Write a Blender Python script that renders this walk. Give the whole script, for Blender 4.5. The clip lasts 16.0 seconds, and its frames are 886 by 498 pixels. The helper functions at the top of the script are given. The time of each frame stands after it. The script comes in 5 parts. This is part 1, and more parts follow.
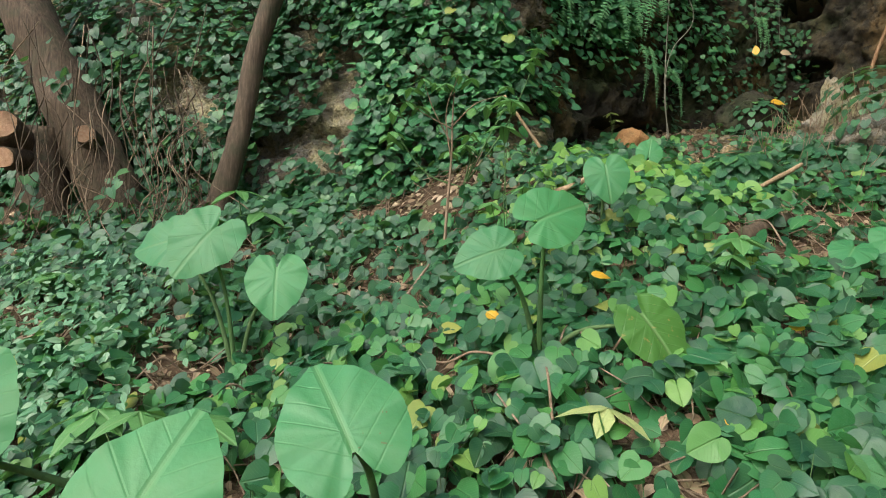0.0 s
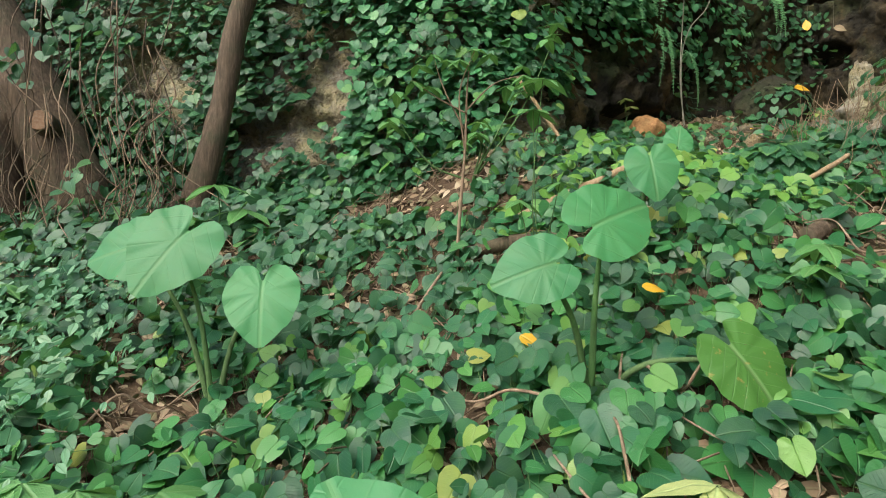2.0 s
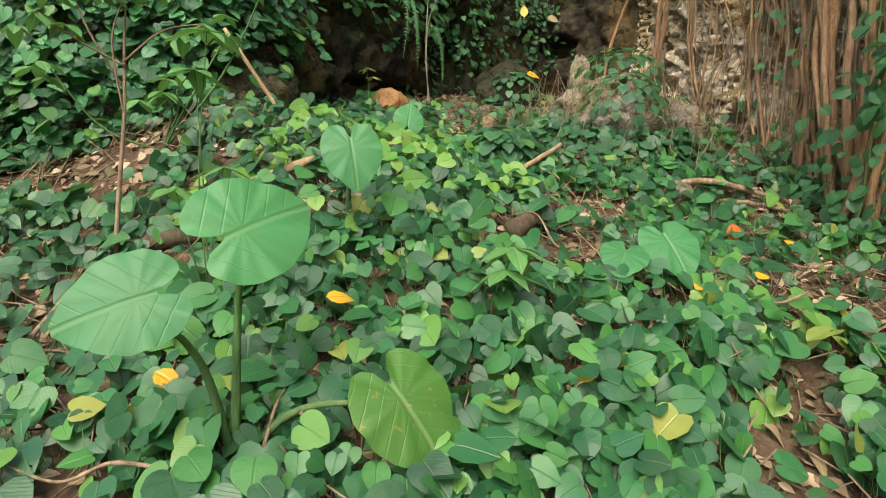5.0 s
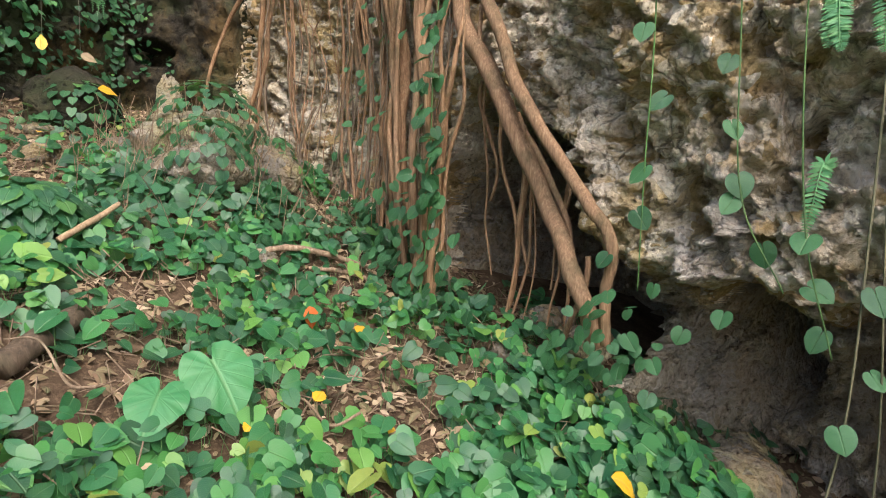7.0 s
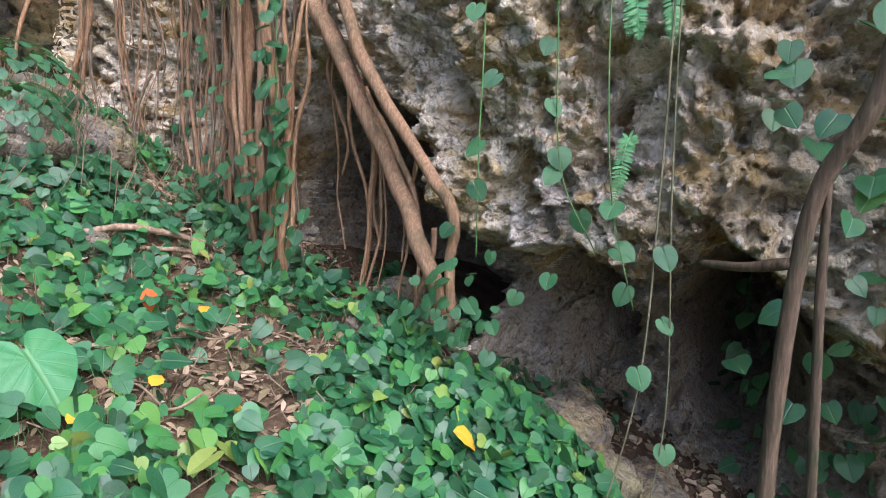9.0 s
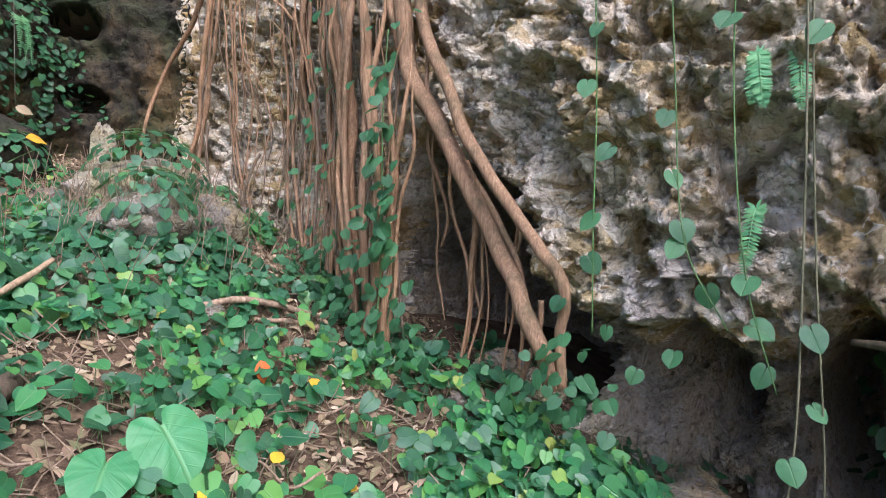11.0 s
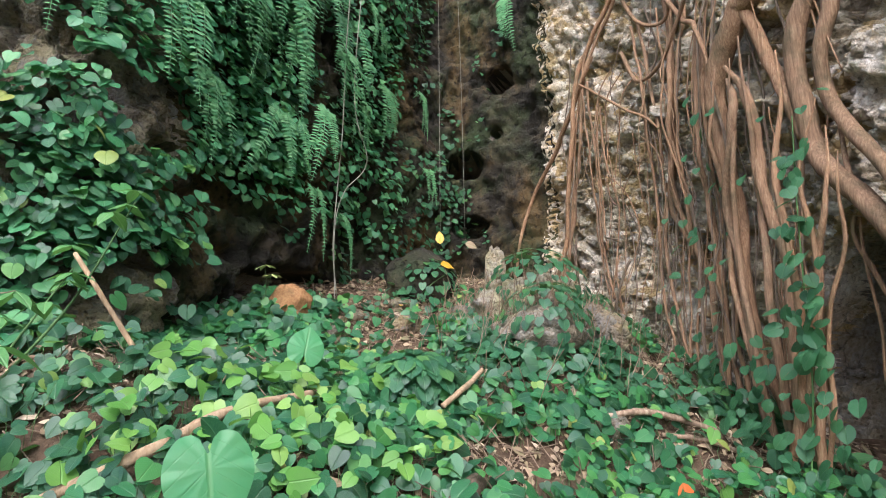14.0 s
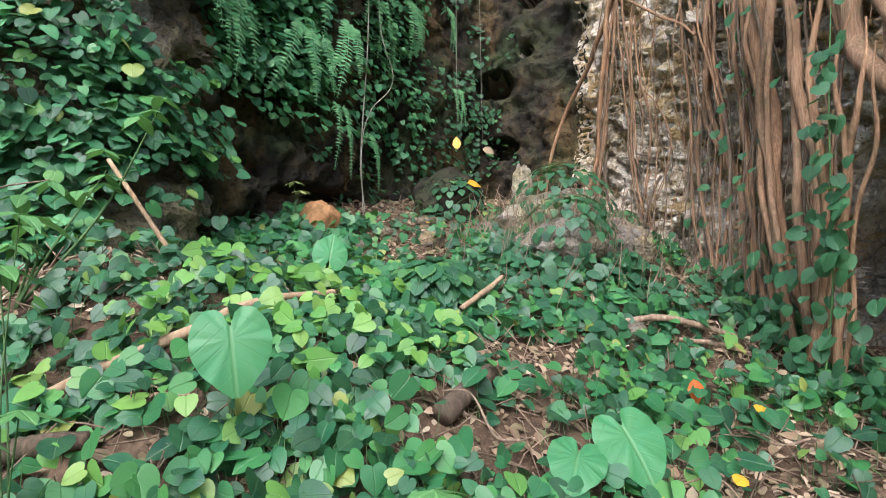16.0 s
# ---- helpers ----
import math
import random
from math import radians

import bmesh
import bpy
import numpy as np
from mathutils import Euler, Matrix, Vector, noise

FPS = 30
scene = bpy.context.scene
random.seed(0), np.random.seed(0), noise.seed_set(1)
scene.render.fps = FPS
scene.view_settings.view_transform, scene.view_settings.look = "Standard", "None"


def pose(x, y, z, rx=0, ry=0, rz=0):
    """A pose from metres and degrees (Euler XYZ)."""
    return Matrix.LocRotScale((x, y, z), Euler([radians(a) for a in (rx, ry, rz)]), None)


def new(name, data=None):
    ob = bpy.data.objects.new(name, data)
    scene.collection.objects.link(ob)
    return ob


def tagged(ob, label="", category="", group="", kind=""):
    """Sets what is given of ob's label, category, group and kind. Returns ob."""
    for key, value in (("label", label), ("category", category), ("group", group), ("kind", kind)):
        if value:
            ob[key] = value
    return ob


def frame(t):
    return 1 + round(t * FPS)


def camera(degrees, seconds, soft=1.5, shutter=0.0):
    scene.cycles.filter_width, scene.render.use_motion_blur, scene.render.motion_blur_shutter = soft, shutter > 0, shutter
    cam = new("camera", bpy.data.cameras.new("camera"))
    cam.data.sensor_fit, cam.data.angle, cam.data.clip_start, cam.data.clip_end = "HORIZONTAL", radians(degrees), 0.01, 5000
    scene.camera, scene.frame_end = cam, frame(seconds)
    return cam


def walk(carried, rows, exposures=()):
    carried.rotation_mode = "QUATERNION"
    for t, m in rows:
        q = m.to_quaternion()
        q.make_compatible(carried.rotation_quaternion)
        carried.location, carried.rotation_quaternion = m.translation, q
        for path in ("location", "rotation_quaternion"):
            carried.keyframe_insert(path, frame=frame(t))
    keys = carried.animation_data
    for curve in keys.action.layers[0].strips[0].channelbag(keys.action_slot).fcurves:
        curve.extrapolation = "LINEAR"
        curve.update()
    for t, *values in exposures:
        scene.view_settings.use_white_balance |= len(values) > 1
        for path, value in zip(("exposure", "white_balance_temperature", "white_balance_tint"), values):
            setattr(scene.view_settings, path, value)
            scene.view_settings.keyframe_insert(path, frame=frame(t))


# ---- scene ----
cam = camera(75.3, 16.0, soft=1.05)
METRES, EYE, TILT, LEAN, TURN = 4.0, 1.5, 1.0, 0.0, 0.0
# seconds, right, ahead, up (parts of the walk), yaw, pitch, roll
ROWS = [
    (0.0, 0.0, 0.0, 0.0, 0.0, 0.0, 0.0),
    (0.5, -0.0463, 0.0369, -0.0033, -0.72, -0.68, -0.18),
    (1.0, -0.0683, 0.0771, -0.0078, -0.73, -0.96, -0.09),
    (1.5, -0.0543, 0.1131, -0.0106, -0.63, -0.27, 0.13),
    (2.0, -0.0361, 0.1222, 0.0181, -1.42, -0.94, 0.19),
    (2.5, -0.056, 0.1057, -0.0118, -2.41, -2.02, 0.03),
    (3.0, -0.0723, 0.0932, -0.0109, -3.12, -1.97, 0.0),
    (5.5, 0.1171, 0.2524, 0.0914, -31.18, -5.15, -1.43),
    (6.0, 0.1402, 0.2747, 0.1416, -40.0, -4.69, -1.86),
    (6.5, 0.1806, 0.2631, 0.1669, -48.63, -4.13, -1.95),
    (7.0, 0.218, 0.2415, 0.1722, -57.87, -4.19, -2.26),
    (7.5, 0.2196, 0.213, 0.1686, -65.61, -4.93, -2.3),
    (8.0, 0.2243, 0.1988, 0.1624, -70.86, -6.74, -2.26),
    (10.5, 0.2035, 0.2505, 0.1815, -67.96, -2.89, -1.05),
    (11.0, 0.2066, 0.2545, 0.1822, -63.71, -0.08, -0.89),
    (11.5, 0.1914, 0.2645, 0.1943, -56.54, 3.47, -0.67),
    (12.0, 0.1695, 0.2908, 0.2036, -48.79, 6.41, -0.59),
    (12.5, 0.1514, 0.3049, 0.2075, -41.54, 8.59, -0.54),
    (13.0, 0.131, 0.3296, 0.2089, -35.75, 9.87, -0.44),
    (13.5, 0.1239, 0.3264, 0.2088, -32.37, 10.21, -0.34),
    (14.0, 0.1387, 0.3288, 0.1941, -31.68, 9.61, -0.28),
    (14.5, 0.1535, 0.3226, 0.1913, -30.42, 7.43, -0.34),
    (15.0, 0.1622, 0.306, 0.1663, -29.3, 5.6, -0.34),
    (15.5, 0.1615, 0.298, 0.1635, -28.75, 4.15, -0.37),
    (16.0, 0.1583, 0.306, 0.1541, -27.85, 3.0, -0.34),
]
# seconds, stops, kelvin, tint: the clip's camera shifts its white balance as it turns
EXPOSURES = [(0.0, 0.84, 6500, 5), (1.5, 0.92, 6550, 5), (3.0, 1.02, 6600, 5), (5.5, 1.1, 7100, 8), (7.0, 1.25, 6500, 13), (8.0, 1.4, 5850, 18), (11.0, 1.4, 5600, 20), (13.5, 1.3, 5800, 15), (16.0, 1.3, 5800, 15)]
walk(cam, [(t, pose(0, 0, EYE, TILT, LEAN, TURN) @ pose(METRES * x, METRES * y, METRES * z, 90 + pitch, roll, yaw)) for t, x, y, z, yaw, pitch, roll in ROWS], EXPOSURES)

# ---------------------------------------------------------------- light
world = bpy.data.worlds.new("world")
scene.world = world
world.use_nodes = True
wn = world.node_tree
sky = wn.nodes.new("ShaderNodeTexSky")
sky.sky_type, sky.sun_disc = "NISHITA", False
SUN_UP, SUN_ROUND = 50.0, 220.0
sky.sun_elevation, sky.sun_rotation = radians(SUN_UP), radians(SUN_ROUND)
sky.air_density, sky.dust_density, sky.ozone_density = 1.0, 4.0, 1.0
bg = next(n for n in wn.nodes if n.type == "BACKGROUND")
bg.inputs["Strength"].default_value = 0.15
wn.links.new(sky.outputs["Color"], bg.inputs["Color"])
sun_data = bpy.data.lights.new("sun", "SUN")
sun_data.energy, sun_data.angle, sun_data.color = 1.5, radians(50), (1.0, 0.96, 0.88)
sun = new("sun", sun_data)
_e, _r = radians(SUN_UP), radians(SUN_ROUND)
_to = Vector((math.sin(_r) * math.cos(_e), math.cos(_r) * math.cos(_e), math.sin(_e)))
sun.rotation_euler = _to.to_track_quat("Z", "Y").to_euler()


# ---------------------------------------------------------------- materials
class Net:
    """Short hand for a node tree."""

    def __init__(self, name):
        self.m = bpy.data.materials.new(name)
        self.m.use_nodes = True
        self.t = self.m.node_tree
        self.b = self.t.nodes["Principled BSDF"]
        self.coord = self.t.nodes.new("ShaderNodeTexCoord")

    def add(self, kind, **values):
        n = self.t.nodes.new("ShaderNode" + kind)
        for k, v in values.items():
            n.inputs[k.replace("_", " ")].default_value = v
        return n

    def link(self, a, b):
        self.t.links.new(a, b)

    def mapped(self, scale, source="Object"):
        n = self.t.nodes.new("ShaderNodeMapping")
        n.inputs["Scale"].default_value = scale if isinstance(scale, tuple) else (scale,) * 3
        self.link(self.coord.outputs[source], n.inputs["Vector"])
        return n.outputs["Vector"]

    def noise(self, scale, detail=6, rough=0.6, vector=None):
        n = self.add("TexNoise", Scale=scale, Detail=detail, Roughness=rough)
        self.link(vector if vector is not None else self.coord.outputs["Object"], n.inputs["Vector"])
        return n.outputs["Fac"]

    def ramp(self, fac, stops):
        n = self.t.nodes.new("ShaderNodeValToRGB")
        e = n.color_ramp.elements
        while len(e) < len(stops):
            e.new(0.5)
        for el, (p, c) in zip(e, stops):
            el.position = p
            el.color = (*c, 1) if len(c) == 3 else c
        self.link(fac, n.inputs["Fac"])
        return n.outputs["Color"]

    def step(self, fac, lo, hi):
        n = self.add("MapRange")
        n.inputs["From Min"].default_value, n.inputs["From Max"].default_value = lo, hi
        self.link(fac, n.inputs["Value"])
        return n.outputs["Result"]

    def mix(self, fac, a, b, how="MIX"):
        n = self.t.nodes.new("ShaderNodeMix")
        n.data_type, n.blend_type = "RGBA", how
        for sock, v in ((n.inputs[0], fac), (n.inputs[6], a), (n.inputs[7], b)):
            if hasattr(v, "node"):
                self.link(v, sock)
            elif isinstance(v, tuple):
                sock.default_value = (*v, 1)
            else:
                sock.default_value = v
        return n.outputs[2]

    def maths(self, op, a, b=0.5):
        n = self.t.nodes.new("ShaderNodeMath")
        n.operation = op
        for sock, v in ((n.inputs[0], a), (n.inputs[1], b)):
            if hasattr(v, "node"):
                self.link(v, sock)
            else:
                sock.default_value = v
        return n.outputs[0]

    def bump(self, height, strength=0.5, dist=0.01):
        n = self.add("Bump", Strength=strength, Distance=dist)
        self.link(height, n.inputs["Height"])
        self.link(n.outputs["Normal"], self.b.inputs["Normal"])
        return n

    def done(self, colour, rough=0.7, spec=0.3):
        if hasattr(colour, "node"):
            self.link(colour, self.b.inputs["Base Color"])
        else:
            self.b.inputs["Base Color"].default_value = (*colour, 1)
        if hasattr(rough, "node"):
            self.link(rough, self.b.inputs["Roughness"])
        else:
            self.b.inputs["Roughness"].default_value = rough
        self.b.inputs["Specular IOR Level"].default_value = spec
        return self.m


def leaf_material(name, stops, single=False, vein=0.13, rough=0.40, thin=0.25, spots=0.0, ribs=9.0):
    """A leaf: a hue of its own for each leaf, a paler midrib and side veins, some light let through."""
    n = Net(name)
    if single:
        rnd = n.t.nodes.new("ShaderNodeObjectInfo").outputs["Random"]
    else:
        rnd = n.t.nodes.new("ShaderNodeNewGeometry").outputs["Random Per Island"]
    col = n.ramp(rnd, stops)
    blotch = n.noise(14, 4)
    col = n.mix(n.step(blotch, 0.35, 0.75), col, n.mix(0.35, col, (0.09, 0.22, 0.06)))
    # insect holes and brown specks on a few leaves
    speck = n.maths("MULTIPLY", n.step(n.noise(70, 2), 0.70, 0.74), n.step(n.noise(5, 2), 0.5, 0.62))
    col = n.mix(n.maths("MULTIPLY", speck, 0.7), col, (0.13, 0.10, 0.04))
    sep = n.t.nodes.new("ShaderNodeSeparateXYZ")
    n.link(n.coord.outputs["UV"], sep.inputs[0])
    v = n.maths("ABSOLUTE", n.maths("SUBTRACT", sep.outputs["Y"], 0.5))
    mid = n.step(v, 0.035, 0.008)
    slant = n.maths("SUBTRACT", sep.outputs["X"], n.maths("MULTIPLY", v, 0.8))
    wave = n.maths("ABSOLUTE", n.maths("SUBTRACT", n.maths("FRACT", n.maths("MULTIPLY", slant, ribs)), 0.5))
    side = n.maths("MULTIPLY", n.step(wave, 0.07, 0.0), 0.32)
    veins = n.maths("MAXIMUM", mid, side)
    col = n.mix(n.maths("MULTIPLY", veins, vein), col, (0.28, 0.42, 0.18))
    if spots:
        sp = n.step(n.noise(30, 3), 0.62, 0.7)
        col = n.mix(n.maths("MULTIPLY", sp, spots), col, (0.35, 0.27, 0.08))
    n.bump(n.maths("ADD", n.maths("SUBTRACT", 1.0, veins), n.maths("MULTIPLY", n.noise(45, 3), 0.6)), 0.5, 0.005)
    m = n.done(col, n.maths("ADD", n.maths("MULTIPLY", n.noise(9, 3), 0.3), rough - 0.16), 0.5)
    tr = n.t.nodes.new("ShaderNodeBsdfTranslucent")
    n.link(n.mix(0.5, col, (0.16, 0.34, 0.04)), tr.inputs["Color"])
    mx = n.t.nodes.new("ShaderNodeMixShader")
    mx.inputs[0].default_value = thin
    out = n.t.nodes["Material Output"]
    n.link(n.b.outputs[0], mx.inputs[1])
    n.link(tr.outputs[0], mx.inputs[2])
    n.link(mx.outputs[0], out.inputs["Surface"])
    return m


GREENS = [(0.0, (0.008, 0.050, 0.026)), (0.3, (0.015, 0.094, 0.044)), (0.65, (0.028, 0.155, 0.054)), (0.88, (0.058, 0.23, 0.055)), (0.97, (0.14, 0.31, 0.06)), (1.0, (0.30, 0.32, 0.07))]
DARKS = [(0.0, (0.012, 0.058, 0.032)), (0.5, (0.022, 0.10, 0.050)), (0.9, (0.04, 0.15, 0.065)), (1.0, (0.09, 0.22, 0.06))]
MIDS = [(0.0, (0.02, 0.09, 0.045)), (1.0, (0.045, 0.16, 0.065))]
LEAF = leaf_material("creeper leaf", GREENS)
LEAF_ONE = leaf_material("creeper leaf near", GREENS, single=True)
MID_LEAF = leaf_material("mid green creeper leaf", [(0.0, (0.03, 0.15, 0.066)), (0.6, (0.065, 0.26, 0.108)), (1.0, (0.16, 0.40, 0.15))])
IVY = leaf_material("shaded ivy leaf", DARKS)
VINE_LEAF = leaf_material("vine leaf", MIDS, single=True)
IVY_ONE = leaf_material("shaded ivy leaf near", DARKS, single=True)
TARO = leaf_material("taro leaf", [(0.0, (0.045, 0.215, 0.082)), (1.0, (0.07, 0.29, 0.105))], single=True, vein=0.2, rough=0.5, thin=0.3, ribs=5.0)
TARO_OLD = leaf_material("old taro leaf", [(0.0, (0.07, 0.20, 0.035)), (1.0, (0.10, 0.25, 0.045))], single=True, vein=0.4, rough=0.5, thin=0.3, spots=0.8, ribs=6.0)
PALE = leaf_material("pale sapling leaf", [(0.0, (0.42, 0.50, 0.16)), (1.0, (0.58, 0.62, 0.28))], vein=0.3, ribs=8.0)
FRESH = leaf_material("fresh shrub leaf", [(0.0, (0.06, 0.22, 0.06)), (1.0, (0.14, 0.32, 0.10))], vein=0.3, ribs=8.0)
HERB = leaf_material("pale herb leaf", [(0.0, (0.05, 0.19, 0.09)), (0.6, (0.12, 0.30, 0.16)), (1.0, (0.26, 0.42, 0.26))], ribs=6.0)
FERN = leaf_material("fern leaflet", [(0.0, (0.09, 0.32, 0.14)), (0.6, (0.17, 0.46, 0.20)), (1.0, (0.28, 0.58, 0.26))], vein=0.2, ribs=4.0, thin=0.2)
YELLOW = leaf_material("fallen yellow leaf", [(0.0, (0.80, 0.48, 0.02)), (1.0, (0.85, 0.42, 0.03))], vein=0.15, thin=0.3)
RED = leaf_material("fallen red leaf", [(0.0, (0.75, 0.10, 0.02)), (1.0, (0.8, 0.14, 0.03))], vein=0.1, thin=0.3)
DRY = leaf_material("dry fallen leaf", [(0.0, (0.10, 0.055, 0.035)), (0.4, (0.26, 0.155, 0.10)), (0.8, (0.43, 0.29, 0.20)), (1.0, (0.58, 0.43, 0.32))], vein=0.15, rough=0.8, thin=0.08)


def rock_material(name, ochre, light, green=0.7, stains=()):
    """Weathered karst rubble: grey-white and ochre lumps, green film, pits with painted shade."""
    n = Net(name)
    big, mid, fine = n.noise(0.8, 4), n.noise(9.5, 9, 0.75), n.noise(38, 10, 0.8)
    vor = n.add("TexVoronoi", Scale=13.0, Randomness=1.0)
    vec = n.t.nodes.new("ShaderNodeVectorMath")
    vec.operation = "ADD"
    n.link(n.coord.outputs["Object"], vec.inputs[0])
    sc = n.t.nodes.new("ShaderNodeVectorMath")
    sc.operation = "SCALE"
    col3 = n.add("TexNoise", Scale=5.0, Detail=3.0)
    n.link(n.coord.outputs["Object"], col3.inputs["Vector"])
    n.link(col3.outputs["Color"], sc.inputs[0])
    sc.inputs["Scale"].default_value = 0.14
    n.link(sc.outputs[0], vec.inputs[1])
    n.link(vec.outputs[0], vor.inputs["Vector"])
    lump = n.t.nodes.new("ShaderNodeSeparateColor")
    n.link(vor.outputs["Color"], lump.inputs[0])
    crumb = n.add("TexVoronoi", Scale=42.0, Randomness=1.0)
    n.link(vec.outputs[0], crumb.inputs["Vector"])
    grain = n.t.nodes.new("ShaderNodeSeparateColor")
    n.link(crumb.outputs["Color"], grain.inputs[0])
    tone = n.maths("ADD", n.maths("MULTIPLY", mid, 0.55), n.maths("ADD", n.maths("MULTIPLY", lump.outputs[0], 0.2), n.maths("MULTIPLY", grain.outputs[0], 0.25)))
    col = n.ramp(tone, [(0.22, (light * 0.36, light * 0.30, light * 0.225)), (0.34, (light * 0.72, light * 0.62, light * 0.48)), (0.46, (light * 0.92, light * 0.81, light * 0.65)), (0.66, (light, light * 0.93, light * 0.82))])
    och = n.maths("MULTIPLY", n.step(n.noise(2.2, 5, 0.6), 0.38, 0.54), n.step(lump.outputs[1], 0.2, 0.7))
    col = n.mix(n.maths("MULTIPLY", och, ochre), col, n.mix(fine, (0.34, 0.21, 0.07), (0.78, 0.57, 0.27)))
    moss = n.step(n.noise(1.5, 7, 0.7), 0.48, 0.61)
    col = n.mix(n.maths("MULTIPLY", moss, green), col, n.mix(fine, (0.34, 0.31, 0.14), (0.68, 0.61, 0.36)))
    for place, size, amount, tint in stains:
        away = n.t.nodes.new("ShaderNodeVectorMath")
        away.operation = "DISTANCE"
        n.link(n.coord.outputs["Object"], away.inputs[0])
        away.inputs[1].default_value = place
        ragged = n.maths("ADD", away.outputs["Value"], n.maths("MULTIPLY", n.maths("SUBTRACT", mid, 0.5), size * 1.6))
        col = n.mix(n.maths("MULTIPLY", n.step(ragged, size, size * 0.75), amount), col, n.mix(fine, tuple(c * 0.55 for c in tint), tint))
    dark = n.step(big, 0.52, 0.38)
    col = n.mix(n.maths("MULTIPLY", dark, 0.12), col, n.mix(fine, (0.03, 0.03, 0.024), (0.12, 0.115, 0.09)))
    # pits darkened where the bump sinks: shade of hollows put into the colour
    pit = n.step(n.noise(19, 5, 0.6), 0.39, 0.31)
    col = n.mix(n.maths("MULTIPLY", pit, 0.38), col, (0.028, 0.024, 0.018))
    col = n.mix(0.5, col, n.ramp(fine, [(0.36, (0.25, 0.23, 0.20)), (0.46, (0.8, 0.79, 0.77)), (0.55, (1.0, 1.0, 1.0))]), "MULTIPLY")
    crack = n.t.nodes.new("ShaderNodeTexVoronoi")
    crack.feature = "DISTANCE_TO_EDGE"
    crack.inputs["Scale"].default_value = 6.0
    n.link(vec.outputs[0], crack.inputs["Vector"])
    # cracks carry painted shade along their sunken lines too
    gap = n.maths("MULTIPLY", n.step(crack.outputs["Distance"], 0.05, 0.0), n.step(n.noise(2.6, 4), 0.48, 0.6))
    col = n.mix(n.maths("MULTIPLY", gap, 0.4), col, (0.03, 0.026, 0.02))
    h = n.maths("SUBTRACT", n.maths("MULTIPLY", fine, 0.7), n.maths("MULTIPLY", vor.outputs["Distance"], 0.9))
    h = n.maths("SUBTRACT", n.maths("SUBTRACT", h, n.maths("MULTIPLY", crumb.outputs["Distance"], 0.5)), n.maths("MULTIPLY", gap, 0.4))
    h = n.maths("SUBTRACT", h, n.maths("MULTIPLY", pit, 0.6))
    n.bump(h, 1.0, 0.05)
    return n.done(col, 0.88, 0.25)


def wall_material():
    n = Net("dark mossy rock")
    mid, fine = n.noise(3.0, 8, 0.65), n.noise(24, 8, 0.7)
    # dark mossy rock, its base taken darker still for the alcove's shade
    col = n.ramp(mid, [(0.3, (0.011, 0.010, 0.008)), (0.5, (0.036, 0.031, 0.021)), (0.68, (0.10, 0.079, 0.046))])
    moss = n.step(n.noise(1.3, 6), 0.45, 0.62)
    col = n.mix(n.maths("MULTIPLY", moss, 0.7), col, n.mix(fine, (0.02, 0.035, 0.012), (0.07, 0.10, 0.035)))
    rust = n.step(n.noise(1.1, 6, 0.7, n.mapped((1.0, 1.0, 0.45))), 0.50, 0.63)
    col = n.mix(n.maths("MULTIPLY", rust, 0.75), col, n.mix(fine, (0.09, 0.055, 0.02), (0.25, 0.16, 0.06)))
    # hollows' shade painted in where this wall's bump dips
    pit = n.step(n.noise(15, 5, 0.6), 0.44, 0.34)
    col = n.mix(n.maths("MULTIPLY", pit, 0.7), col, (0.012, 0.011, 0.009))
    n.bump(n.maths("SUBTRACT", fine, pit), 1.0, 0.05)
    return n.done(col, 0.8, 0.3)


def soil_material():
    n = Net("leaf mould soil")
    mid, fine = n.noise(5, 8, 0.65), n.noise(50, 6, 0.7)
    col = n.ramp(mid, [(0.3, (0.04, 0.026, 0.017)), (0.55, (0.11, 0.074, 0.048)), (0.75, (0.22, 0.155, 0.10))])
    col = n.mix(n.step(fine, 0.5, 0.7), col, (0.20, 0.14, 0.09))
    n.bump(fine, 0.8, 0.02)
    return n.done(col, 0.95, 0.1)


def bark_material(name, a, b, c, stretch=0.12, grain=46):
    n = Net(name)
    v = n.mapped((1, 1, stretch))
    f, g = n.noise(grain, 7, 0.7, v), n.noise(5, 5)
    col = n.ramp(f, [(0.3, a), (0.52, b), (0.72, c)])
    rnd = n.t.nodes.new("ShaderNodeObjectInfo").outputs["Random"]
    col = n.mix(n.maths("MULTIPLY", rnd, 0.55), col, n.mix(0.6, col, (0.12, 0.10, 0.075)))
    col = n.mix(n.step(g, 0.5, 0.7), col, n.mix(0.6, col, (0.05, 0.06, 0.03)))
    n.bump(f, 0.9, 0.012)
    return n.done(col, 0.78, 0.22)


# an ochre scar and paler broken faces on the overhang
SCARS = (((3.45, 1.35, 2.15), 0.30, 0.55, (0.74, 0.73, 0.76)), ((3.35, 1.0, 2.35), 0.22, 0.45, (0.74, 0.72, 0.72)), ((3.5, 1.72, 2.55), 0.17, 0.85, (0.80, 0.56, 0.24)), ((3.4, 0.6, 2.1), 0.16, 0.8, (0.74, 0.56, 0.36)),
         ((3.75, 2.0, 2.9), 0.25, 0.4, (0.72, 0.66, 0.60)), ((3.4, 0.35, 2.25), 0.14, 0.8, (0.76, 0.62, 0.42)))
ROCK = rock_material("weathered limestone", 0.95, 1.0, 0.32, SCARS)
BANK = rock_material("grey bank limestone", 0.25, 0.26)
# dimmer limestone that carries the caves' shade in its colour
SHADED_CAVE = rock_material("shaded cave limestone", 0.25, 0.46, 0.25)
LICHEN = rock_material("lichen-grown stone", 0.25, 0.44, 0.8)
MOSSY = rock_material("mossy field stone", 0.45, 0.26, 0.8)
DARK_MOSSY = wall_material()
SOIL = soil_material()
